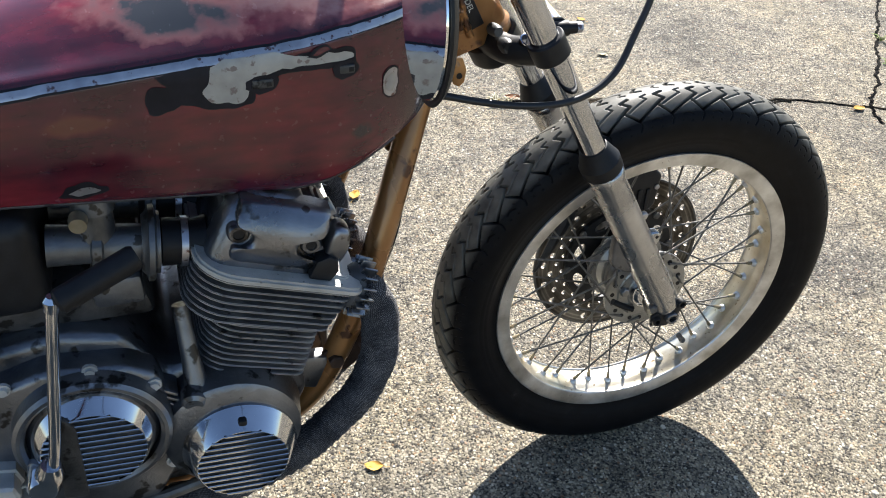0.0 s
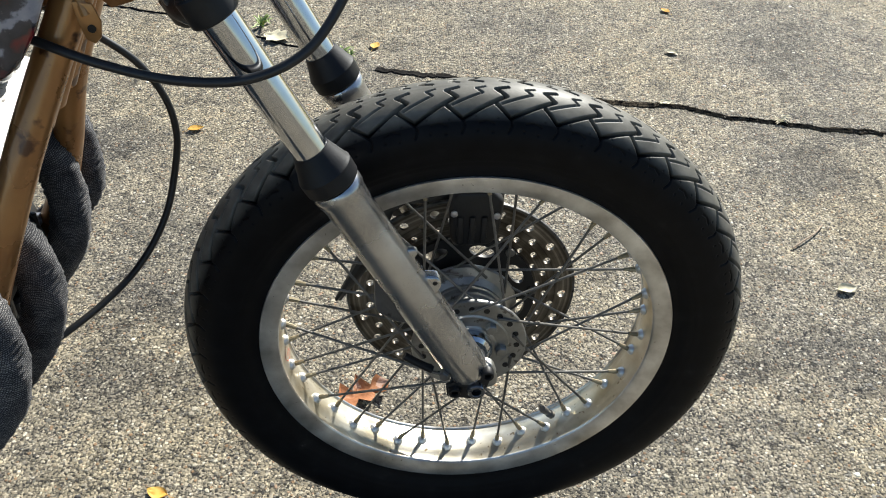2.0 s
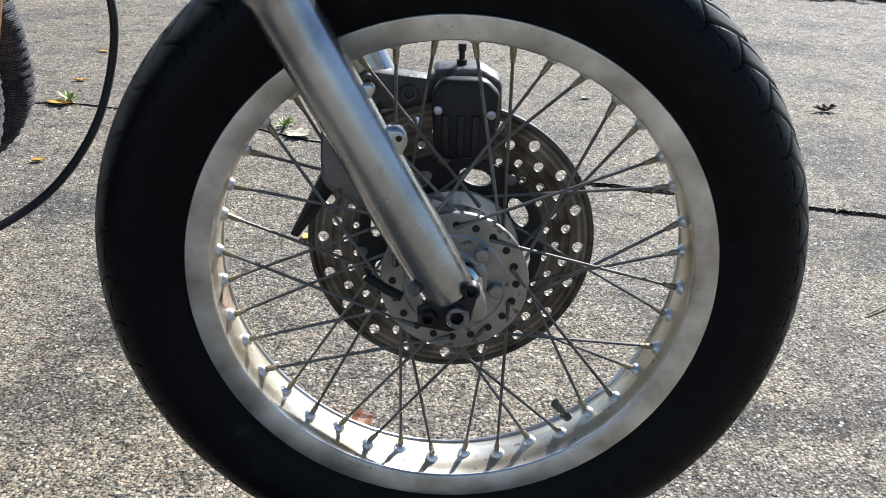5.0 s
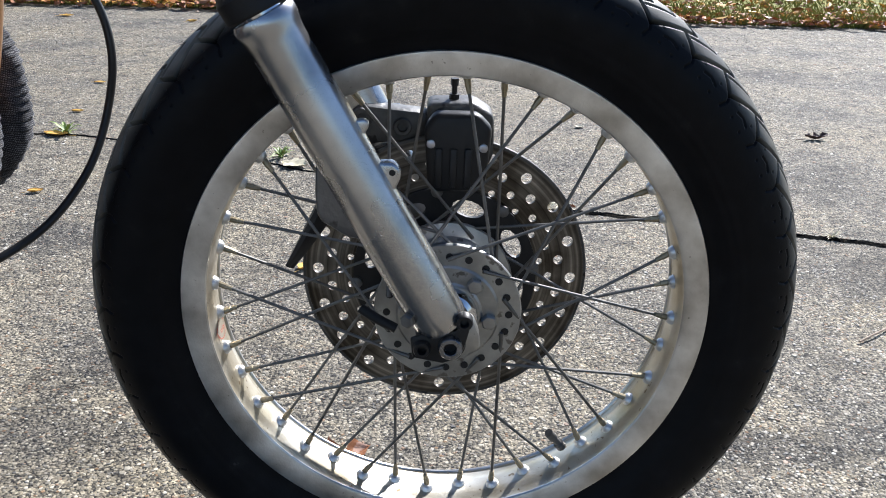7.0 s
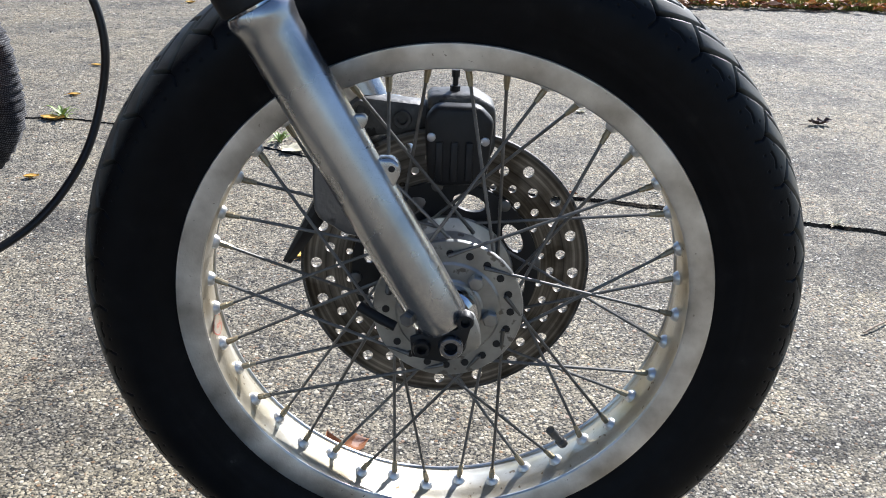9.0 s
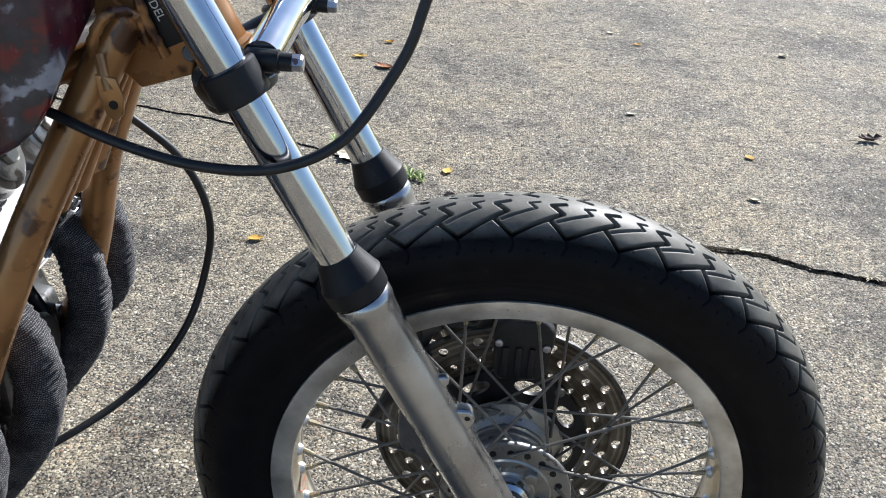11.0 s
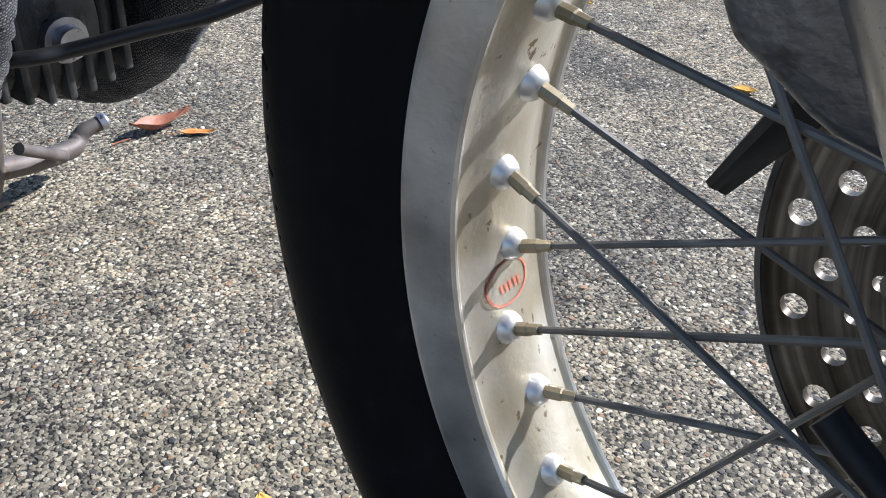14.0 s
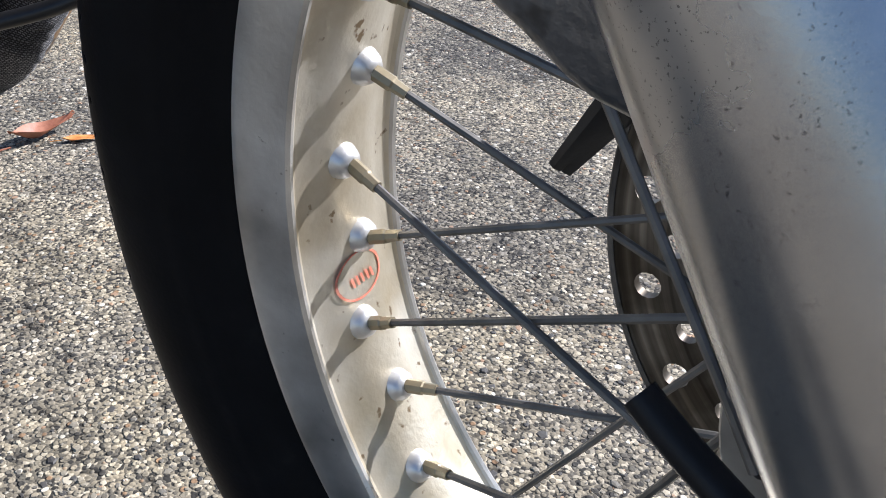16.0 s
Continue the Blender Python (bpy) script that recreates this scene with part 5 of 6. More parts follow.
part("lever_web", prism([(-0.826, 0.050), (-0.801, 0.046), (-0.796, 0.150), (-0.806, 0.168), (-0.820, 0.160)], -0.246, -0.238, 0.003), GRIMY_SHADE, kick, "dark flat side of the lever")
# brake pedal rod and shafts low behind
for px, pz, r, n in ((-0.885, 0.066, 0.016, 6), (-0.868, 0.040, 0.011, 14), (-0.905, 0.030, 0.019, 18)):
    part("shaft_end", turned((px, -0.205, pz), (px + 0.003, -0.246, pz + 0.002), [(0, r * 1.25), (0.35, r * 1.25), (0.37, r), (0.92, r), (1, r * 0.8)], n), CAST, crank, "stained alloy shaft end", angle=25)
part("brake_rod", tube(spline([(-0.86, -0.20, -0.02), (-0.76, -0.205, -0.03), (-0.66, -0.20, -0.015), (-0.60, -0.19, 0.0)], 6), 0.007, 10), STEEL, bike, "steel brake pedal rod")

# carburettors and air box
for i, cy in enumerate((-0.135, -0.050, 0.050, 0.135)):
    carb = part("carburettor", turned((-0.686, cy, 0.290), (-0.795, cy, 0.305), [(0, 0.033), (0.05, 0.034), (0.09, 0.032), (0.12, 0.020), (0.5, 0.021), (0.52, 0.025), (0.60, 0.025), (0.62, 0.020), (1, 0.022)], 28), CARB, bike, "grimy aluminium carburettor")
    part("carb_flange", turned((-0.690, cy, 0.290), (-0.704, cy, 0.292), [(0, 0.036), (0.15, 0.041), (0.55, 0.041), (0.7, 0.034), (1, 0.030)], 30), CARB, carb, "round grey flange of the carburettor")
    part("float_bowl", block((-0.735, cy, 0.248), (0.052, 0.046, 0.036), 0.006), CARB, carb)
    part("slide_top", turned((-0.745, cy, 0.300), (-0.742, cy, 0.362), [(0, 0.019), (0.7, 0.018), (0.72, 0.022), (1, 0.020)], 20), CARB, carb)
    part("bowl_screw", turned((-0.757, cy - 0.018, 0.345), (-0.757, cy - 0.034, 0.345), [(0, 0.009), (0.3, 0.0095), (1, 0.0085)], 14), BRASS, carb)
    part("intake_rubber", turned((-0.640, cy, 0.284), (-0.684, cy, 0.290), [(0, 0.028), (0.4, 0.024), (0.8, 0.026), (1, 0.026)], 20), BLACK_RUBBER, carb)
    part("intake_clamp", turned((-0.658, cy, 0.2865), (-0.665, cy, 0.2875), [(0, 0.0275), (1, 0.0275)], 24), BARE, carb)
part("air_box", block((-0.893, 0, 0.300), (0.19, 0.34, 0.12), 0.022, seg=4), BLACK, bike, "black air box")
# the cover's dark tone also holds the shade under the tank
part("starter_cover", prism([(-0.70, 0.205), (-0.71, 0.255), (-0.88, 0.255), (-0.90, 0.21)], -0.150, 0.150, 0.01), GRIMY_SHADE, bike, "grimy starter motor cover, darkened for the tank's shade")

# oil filter housing with big bolt, between the headers
filt = part("oil_filter_housing", turned((-0.560, -0.014, 0.003), (-0.512, -0.014, -0.002), [(0, 0.040), (0.1, 0.042), (0.75, 0.040), (0.9, 0.034), (1.0, 0.022)], 36), GRIMY_SHADE, bike, "finned oil filter housing")
for i in range(7):
    part("filter_fin", block((-0.536, -0.052 + 0.0125 * i, 0.005), (0.050, 0.0055, 0.086 - 0.0018 * (i - 3) ** 2), 0.002), ARM, filt)
part("filter_bolt", turned((-0.512, -0.016, -0.001), (-0.497, -0.016, -0.002), [(0, 0.013), (0.5, 0.013), (0.52, 0.009), (1, 0.0085)], 16), BARE, filt, "zinc plated filter bolt")
# dark pieces added to fill the front of the crankcase, seen between the headers
part("front_cover", prism([(-0.560, 0.118), (-0.520, 0.108), (-0.512, 0.070), (-0.520, 0.045), (-0.560, 0.040)], -0.105, 0.125, 0.006), GRIMY_SHADE, crank, "dark plate added on the front of the crankcase")
for cy in (-0.085, -0.03, 0.02, 0.085):
    part("front_rib", block((-0.512, cy, 0.080), (0.016, 0.010, 0.060), 0.003), ARM, crank)
for cy, cz in ((-0.060, 0.095), (0.045, 0.100), (0.055, 0.060), (0.105, 0.085)):
    part("front_bolt", turned((-0.516, cy, cz), (-0.500, cy, cz), [(0, 0.0095), (0.5, 0.0095), (0.52, 0.0065), (1, 0.006)], 14), BARE, crank)
# added hose and black disc darken the gap; no known parts
part("oil_line", tube(spline([(-0.505, 0.020, 0.02), (-0.490, 0.028, 0.060), (-0.492, 0.045, 0.110), (-0.515, 0.055, 0.150)], 6), 0.007, 12), BLACK_RUBBER, bike, "added black hose in front of the engine")
part("horn", turned((-0.478, 0.012, 0.115), (-0.505, 0.012, 0.112), [(0, 0.026), (0.2, 0.030), (0.6, 0.028), (1, 0.014)], 24), BLACK, bike, "added black round piece between the frame tubes")
part("sump", prism([(-0.73, -0.04), (-0.745, -0.085), (-0.86, -0.090), (-0.88, -0.05)], -0.09, 0.09, 0.012), ALLOY, bike, "finned oil sump")

# frame
def pipe(pts, r, name="frame_tube", mat=GOLD, n=10, label="weathered gold frame tube"):
    return part(name, tube(spline(pts, n), r, 18), mat, bike, label)


TUBES = {-1: [(-0.338, -0.034, 0.480), (-0.376, -0.062, 0.400), (-0.419, -0.104, 0.300), (-0.457, -0.130, 0.200), (-0.496, -0.134, 0.100)],
         1: [(-0.340, 0.030, 0.480), (-0.378, 0.046, 0.400), (-0.420, 0.070, 0.300), (-0.450, 0.092, 0.200), (-0.486, 0.110, 0.100)]}
for sg in (-1, 1):
    pipe(TUBES[sg] + [ (-0.532, sg * (0.130 if sg < 0 else 0.114), 0.028), (-0.580, sg * (0.120 if sg < 0 else 0.114), -0.028), (-0.640, sg * (0.120 if sg < 0 else 0.114), -0.070), (-0.80, sg * (0.118 if sg < 0 else 0.114), -0.098), (-1.05, sg * (0.115 if sg < 0 else 0.114), -0.120)], 0.0168)
part("steering_head", turned((-0.272, 0, 0.426), (-0.365, 0, 0.600), [(0, 0.028), (0.08, 0.031), (0.10, 0.027), (1, 0.027)], 28), GOLD, bike, "gold steering head")
part("head_bearing", turned((-0.258, 0, 0.402), (-0.274, 0, 0.430), [(0, 0.030), (0.2, 0.034), (0.9, 0.034), (1, 0.031)], 28), BLACK, bike, "dark steering bearing cup")
pipe([(-0.345, 0, 0.560), (-0.46, 0, 0.560), (-0.70, 0, 0.520), (-1.0, 0, 0.48)], 0.019)
pipe([(-0.335, 0.0, 0.455), (-0.42, -0.03, 0.42), (-0.52, -0.06, 0.44), (-0.7, -0.08, 0.46)], 0.013)
# ribbed gusset between the down tubes
bm = bmesh.new()
rows = []
for i in range(14):
    t = i / 13
    z = 0.455 - 0.145 * t
    ends = [Vector((np.interp(-z, [-q[2] for q in TUBES[sg]], [q[0] for q in TUBES[sg]]), np.interp(-z, [-q[2] for q in TUBES[sg]], [q[1] for q in TUBES[sg]]), z)) for sg in (-1, 1)]
    row = []
    for k in range(49):
        s = k / 48
        row.append(ends[0].lerp(ends[1], s) + Vector((0.010 + 0.0045 * math.cos(s * 8 * math.pi), 0, 0)))
    rows.append(row)
grid_mesh(bm, rows)
got = bmesh.ops.extrude_face_region(bm, geom=bm.faces[:])
bmesh.ops.translate(bm, vec=(-0.004, 0, 0), verts=[g for g in got["geom"] if isinstance(g, bmesh.types.BMVert)])
bmesh.ops.recalc_face_normals(bm, faces=bm.faces)
part("frame_gusset", bm, GOLD, bike, "ribbed gold gusset plate")
part("side_gusset", prism([(-0.280, 0.480), (-0.292, 0.430), (-0.335, 0.415), (-0.36, 0.44), (-0.375, 0.52), (-0.33, 0.53)], -0.036, -0.028, 0.003), GOLD, bike, "gold side gusset")
# welded saddle where the near tube meets the head, and the maker's plate
bm = tube(spline([(-0.362, -0.052, 0.438), (-0.358, -0.064, 0.462), (-0.345, -0.060, 0.482), (-0.330, -0.046, 0.478), (-0.325, -0.040, 0.455)], 6), lambda t, a: 0.0045 + 0.0008 * math.sin(60 * t), 10)
part("weld_bead", bm, GOLD, bike, "lumpy weld under gold paint")
bm = tube(spline([(-0.345, -0.042, 0.520), (-0.333, -0.044, 0.505), (-0.322, -0.042, 0.470), (-0.312, -0.038, 0.445)], 6), lambda t, a: 0.0042 + 0.0007 * math.sin(70 * t), 10)
part("weld_bead", bm, GOLD, bike)
along_plate = Vector((0.014, 0, -0.028)).normalized()
across = Vector((along_plate.z, 0, -along_plate.x))
turn_plate = Matrix((( -across.x, 0, along_plate.x, 0), (0, 1, 0, 0), (-across.z, 0, along_plate.z, 0), (0, 0, 0, 1)))
plate = part("maker_plate", block((-0.319, -0.0372, 0.486), (0.017, 0.0016, 0.070), 0.0007, turn_plate), BLACK, bike, "black maker plate on the steering head")
txt = bpy.data.curves.new("lettering", "FONT")
txt.body, txt.size, txt.align_x, txt.align_y, txt.extrude = "MODEL", 0.0095, "CENTER", "CENTER", 0.0002
holder = new("lettering_curve", txt)
letters = bpy.data.meshes.new_from_object(holder)
bpy.data.objects.remove(holder)
letters.materials.clear()
letters.materials.append(PALE_INK)
words = new("lettering", letters)
words.parent = plate
side_up = across if across.x > 0 else -across
words.matrix_basis = Matrix.Translation((-0.319, -0.0384, 0.488)) @ Matrix(((along_plate.x, side_up.x, 0, 0), (0, 0, -1, 0), (along_plate.z, side_up.z, 0, 0), (0, 0, 0, 1)))
words["label"] = "white stamped word on the maker plate"
# gold cable tab with a hole, on the near down tube
tab = part("cable_tab", prism([(-0.352, 0.442), (-0.336, 0.440), (-0.331, 0.425), (-0.333, 0.411), (-0.339, 0.405), (-0.346, 0.409), (-0.350, 0.424)], -0.0840, -0.0805, 0.0012), GOLD, bike, "gold cable tab with a hole")
part("tab_hole", turned((-0.3395, -0.0839, 0.419), (-0.3395, -0.0846, 0.419), [(0, 0.0036), (1, 0.0036)], 14), BLACK, tab)
part("tab_stay", tube([(-0.352, -0.070, 0.452), (-0.346, -0.080, 0.440), (-0.342, -0.083, 0.430)], 0.0042, 10), GOLD, tab)
# engine mount plates in front of the crankcase
part("mount_plate", prism([(-0.528, 0.085), (-0.505, 0.105), (-0.470, 0.118), (-0.456, 0.108), (-0.462, 0.085), (-0.49, 0.060), (-0.52, 0.060)], -0.142, -0.134, 0.002), RUST, bike, "rusty engine mount plate")
for px, pz in ((-0.468, 0.105), (-0.505, 0.085)):
    part("mount_bolt", turned((px, -0.140, pz), (px, -0.155, pz), [(0, 0.010), (0.9, 0.010), (1, 0.008)], 6), RUST, bike, "rusty mount bolt", angle=20)

# wrapped headers with finned collars
for cy in (-0.174, -0.074, 0.074, 0.150):
    back = {-0.074: 0.12, 0.074: 0.10, 0.150: 0.38}.get(cy, 0.0)
    away = {-0.174: 0.011, -0.074: 0.003, 0.074: 0.014, 0.150: 0.015}[cy]
    pts = [(-0.520, cy, 0.222), (-0.485, cy, 0.218), (-0.456, cy, 0.192), (-0.444, cy, 0.150), (-0.447, cy, 0.105), (-0.464, cy, 0.050), (-0.502, cy, -0.008), (-0.553, cy, -0.058), (-0.619, cy, -0.088), (-0.72, cy, -0.105), (-0.95, cy * 0.95, -0.13), (-1.25, cy * 1.1, -0.14)]
    lift = {-0.174: 0.026, -0.074: -0.006, 0.074: 0.006, 0.150: 0.036}.get(cy, 0.0)
    path = spline([(x - away * min(1.0, max(0.0, (0.215 - z) / 0.04)) - back * max(0.0, 0.11 - z) * (z > -0.12), y, z + lift * min(1.0, max(0.0, (0.10 - z) / 0.15))) for x, y, z in pts], 60)
    total = sum((b - a).length for a, b in zip(path, path[1:]))
    header = part("exhaust_header", tube(path, lambda t, a, L=total, c=cy: 0.0203 + 0.0027 * (((t * L - 0.0028 * a) / 0.0178) % 1.0) + 0.0007 * math.sin(5 * a + 40 * t) + 0.0011 * noise.noise(Vector((math.cos(a) * 2, math.sin(a) * 2 + c * 50, t * L * 90))), 40, uv=True), WRAP, bike, "exhaust header in dark woven heat wrap", angle=60)
    p, q = Vector((-0.496, cy, 0.224)), Vector((-0.472, cy, 0.213))
    part("port_flange", turned(p - (q - p) * 0.1, p + (q - p) * 0.55, [(0, 0.020), (0.5, 0.026), (1, 0.025)], 24), BARREL, header, "dark exhaust flange")
    d = (q - p).normalized()
    up = Vector((-d.z, 0, d.x))
    for i in range(18):
        a = radians(20 * i)
        n = math.cos(a) * up + math.sin(a) * Vector((0, 1, 0))
        c = p + d * 0.016 + n * 0.029
        m = Matrix.Translation(c) @ Matrix(((d.x, n.cross(d).x, n.x, 0), (d.y, n.cross(d).y, n.y, 0), (d.z, n.cross(d).z, n.z, 0), (0, 0, 0, 1)))
        b = block((0, 0, 0), (0.017, 0.0026, 0.013), 0.0012, seg=2)
        bmesh.ops.transform(b, matrix=m, verts=b.verts)
        part("collar_fin", b, COLLAR, header)

# ---- tank ----
def tank_section(x):
    """Half widths and heights of the tank at x: bottom, belly, seam, top."""
    t = (x + 1.06) / 0.65
    front = max(0.0, (x + 0.56) / 0.205)
    rear = max(0.0, (-0.85 - x) / 0.21)
    w = 0.170 * (1 - 0.37 * max(0.0, (x + 0.573) / 0.205) ** 2.4) * (1 - 0.35 * rear ** 1.5)
    zb = 0.022 * max(0, (-0.545 - x) / 0.28) + float(np.interp(x, [-0.55, -0.52, -0.50, -0.48, -0.46, -0.44, -0.42, -0.40, -0.388, -0.378, -0.366], [0.350, 0.3515, 0.354, 0.3600, 0.368, 0.3765, 0.3850, 0.396, 0.408, 0.425, 0.455]))
    zs = 0.504 + 0.085 * (x + 0.60) + 0.004 * front
    zt = 0.582 - 0.030 * front ** 2.2 - 0.22 * max(0.0, -0.545 - x)
    return w, zb, max(zs, zb + 0.012), max(zt, zs + 0.016)


bm = bmesh.new()
rows = []
xs = [-1.06 + 0.692 * (i / 64) for i in range(65)]
for x in xs:
    w, zb, zs, zt = tank_section(x)
    half = [(0.0, zb + 0.3 * (zs - zb) + 0.012), (w * 0.55, zb + 0.27 * (zs - zb) + 0.010), (w * 0.80, zb + 0.004), (w * 0.88, zb), (w * 0.925, zb - 0.001), (w * 0.955, zb + 0.006), (w * 0.985, zb + 0.3 * (zs - zb)), (w * 1.0, zb + 0.62 * (zs - zb)), (w * 0.995, zs - 0.012),
            (w * 0.985, zs - 0.003), (w * 0.962, zs + 0.003), (w * 0.925, zs + 0.009), (w * 0.825, zs + 0.29 * (zt - zs)), (w * 0.64, zs + 0.58 * (zt - zs)), (w * 0.35, zs + 0.89 * (zt - zs)), (0.0, zt)]
    curve = spline([(0, -y, z) for y, z in half], 3)
    full = [(x, p.y, p.z) for p in curve] + [(x, -p.y, p.z) for p in curve[-2:0:-1]]
    rows.append(full)
vs = grid_mesh(bm, rows, close_u=True)
bm.faces.new(vs[0])
nose = bm.verts.new((-0.362, 0, sum(v.co.z for v in vs[-1]) / len(vs[-1])))
for i in range(len(vs[-1])):
    bm.faces.new((vs[-1][i], vs[-1][(i + 1) % len(vs[-1])], nose))
bmesh.ops.recalc_face_normals(bm, faces=bm.faces)
tank = part("fuel_tank", bm, TANK, bike, "maroon fuel tank, paint sanded through in patches", angle=60)


def tank_side(x, z, lift=0.0006):
    """A place on the right flank of the tank."""
    w, zb, zs, zt = tank_section(x)
    ks = [(zb + 0.006, 0.955), (zb + 0.3 * (zs - zb), 0.985), (zb + 0.62 * (zs - zb), 1.0), (zs - 0.012, 0.995), (zs - 0.003, 0.985), (zs + 0.003, 0.962), (zs + 0.009, 0.925), (zs + 0.29 * (zt - zs), 0.825), (zs + 0.58 * (zt - zs), 0.64), (zs + 0.89 * (zt - zs), 0.35)]
    k = np.interp(z, [p[0] for p in ks], [p[1] for p in ks])
    return Vector((x, -w * k - lift, z))


def patch(name, outline, mat, label, lift=0.0006, rings=5):
    """A thin coat on the tank's flank with a ragged outline in x, z."""
    pts = spline([(x, 0, z) for x, z in outline + outline[:1]], 6)[:-1]
    cx, cz = sum(p.x for p in pts) / len(pts), sum(p.z for p in pts) / len(pts)
    bm = bmesh.new()
    rows = []
    for j in range(1, rings + 1):
        f = j / rings
        row = []
        for p in pts:
            q = Vector((p.x, 0, p.z)) + Vector((noise.noise(p * 90), 0, noise.noise(p * 90 + Vector((3, 3, 3))))) * 0.0035
            row.append(tank_side(cx + (q.x - cx) * f, cz + (q.z - cz) * f, lift))
        rows.append(row)
    vs = grid_mesh(bm, rows, close_u=True)
    bm.faces.new(vs[0])
    bmesh.ops.recalc_face_normals(bm, faces=bm.faces)
    return part(name, bm, mat, tank, label)


def band(x0, x1, dz0, dz1, lift=0.0007):
    bm = bmesh.new()
    rows = []
    for i in range(60):
        x = x0 + (x1 - x0) * i / 59
        w, zb, zs, zt = tank_section(x)
        j = 0.0012 * noise.noise(Vector((x * 60, 0, 0))) + 0.0014 * noise.noise(Vector((x * 17, 4, 0)))
        rows.append([tank_side(x, zs + dz0 + (dz1 - dz0) * k / 5 + (j if k in (0, 5) else 0), lift) for k in range(6)])
    grid_mesh(bm, rows)
    return bm


lip_path = []
for i in range(50):
    x = -1.0 + 0.572 * i / 49
    w, zb, zs, zt = tank_section(x)
    lip_path.append((x, -w * 0.915, zb - 0.002))
part("tank_lip", tube(lip_path, lambda t, a: 0.0026 + 0.0004 * math.sin(90 * t), 8), ARM, tank, "scuffed welded lip along the tank bottom")
part("seam_edge", band(-0.98, -0.40, -0.0062, 0.0052, 0.0005), DARKPATCH, tank, "dark sanded edge of the seam")
part("seam_strip", band(-0.98, -0.40, -0.0036, 0.0034, 0.0010), BARE, tank, "bare metal strip along the tank seam")
patch("dark_patch", [(-0.664, 0.492), (-0.645, 0.496), (-0.600, 0.499), (-0.578, 0.486), (-0.576, 0.464), (-0.585, 0.456), (-0.62, 0.456), (-0.644, 0.463), (-0.669, 0.455), (-0.676, 0.471), (-0.668, 0.485), (-0.655, 0.481)], DARKPATCH, "sanded dark ring round bare metal", 0.0008)
patch("dark_patch", [(-0.585, 0.494), (-0.553, 0.499), (-0.515, 0.502), (-0.482, 0.502), (-0.474, 0.493), (-0.480, 0.482), (-0.528, 0.484), (-0.566, 0.482), (-0.578, 0.484)], DARKPATCH, "sanded dark edge of the filler", 0.0009)
patch("filler_patch", [(-0.613, 0.497), (-0.602, 0.503), (-0.585, 0.504), (-0.575, 0.494), (-0.578, 0.477), (-0.583, 0.464), (-0.600, 0.460), (-0.616, 0.463), (-0.622, 0.472), (-0.619, 0.485)], PRIMER, "pale filler and bare metal patch", 0.0014)
patch("filler_patch", [(-0.588, 0.503), (-0.555, 0.506), (-0.530, 0.500), (-0.500, 0.499), (-0.479, 0.496), (-0.482, 0.489), (-0.528, 0.490), (-0.562, 0.488), (-0.582, 0.482)], PRIMER, "pale filler trailing along the seam", 0.0017)
patch("dark_oval", [(-0.524, 0.4985), (-0.515, 0.5045), (-0.505, 0.5065), (-0.500, 0.5025), (-0.510, 0.4975)], DARKPATCH, "dark oval ring in the bare metal", 0.0022)
patch("paint_oval", [(-0.518, 0.5000), (-0.512, 0.5035), (-0.506, 0.5045), (-0.504, 0.5025), (-0.511, 0.4995)], TANK, "maroon remnant of paint", 0.0025)
for name, mat, k, lift, label in (("badge_halo", DARKPATCH, 1.22, 0.0008, "thin dark edge of a sanded spot"), ("badge_ring", BARE, 1.08, 0.0012, "bright ring of bare metal"), ("bare_spot", PRIMER, 0.74, 0.0016, "oval spot of tan filler")):
    patch(name, [(-0.4362 + k * 0.0088 * math.cos(i * math.pi / 6), 0.4530 + k * 0.0148 * math.sin(i * math.pi / 6)) for i in range(12)], mat, label, lift)
patch("dark_patch", [(-0.768, 0.377), (-0.752, 0.391), (-0.733, 0.389), (-0.722, 0.380), (-0.733, 0.374), (-0.750, 0.373)], DARKPATCH, "dark ring at the bottom edge", 0.0009)
patch("bare_spot", [(-0.759, 0.379), (-0.748, 0.386), (-0.735, 0.385), (-0.730, 0.380), (-0.745, 0.377)], BARE, "bare metal spot at the bottom edge", 0.0014)
for x, z, w in ((-0.485, 0.4795, 0.016), (-0.5675, 0.4770, 0.020)):
    p = tank_side(x, z, 0.0015)
    # dark patch paints the shade of the recess round each clip
    patch("clip_shadow", [(x - w * 0.8, z - 0.006), (x - w * 0.7, z + 0.006), (x + w * 0.6, z + 0.008), (x + w * 0.7, z - 0.005), (x - w * 0.1, z - 0.010)], DARKPATCH, "dark recess shade painted round a badge clip", 0.0019)
    part("badge_clip", block(p, (w, 0.004, 0.009), 0.0014), ARM, tank, "dull metal badge clip")
    part("clip_hole", block(p + Vector((w * 0.28, -0.0021, 0)), (0.0050, 0.001, 0.0045), 0.0003), BLACK, tank)

# round mirror hanging from the bar end
MC, MR = Vector((-0.510, -0.490, 0.668)), 0.054
mz = Vector((-0.995, 0.055, 0.04)).normalized()
mirror = part("mirror", turned(MC, MC - mz * 0.007, [(0, MR), (0.2, MR * 1.02), (0.7, MR * 0.95), (1, MR * 0.7)], 40), BLACK, bike, "black round bar-end mirror")
part("mirror_glass", turned(MC + mz * 0.0006, MC + mz * 0.0018, [(0, MR * 0.95), (1, MR * 0.94)], 40), MIRROR, mirror, "silvered mirror glass")
part("mirror_stem", tube(spline([MC - mz * 0.006 + Vector((0, 0, 0.045)), MC + Vector((0.01, 0.03, 0.09)), MC + Vector((0.05, 0.10, 0.15))], 6), 0.005, 10), BLACK, mirror)
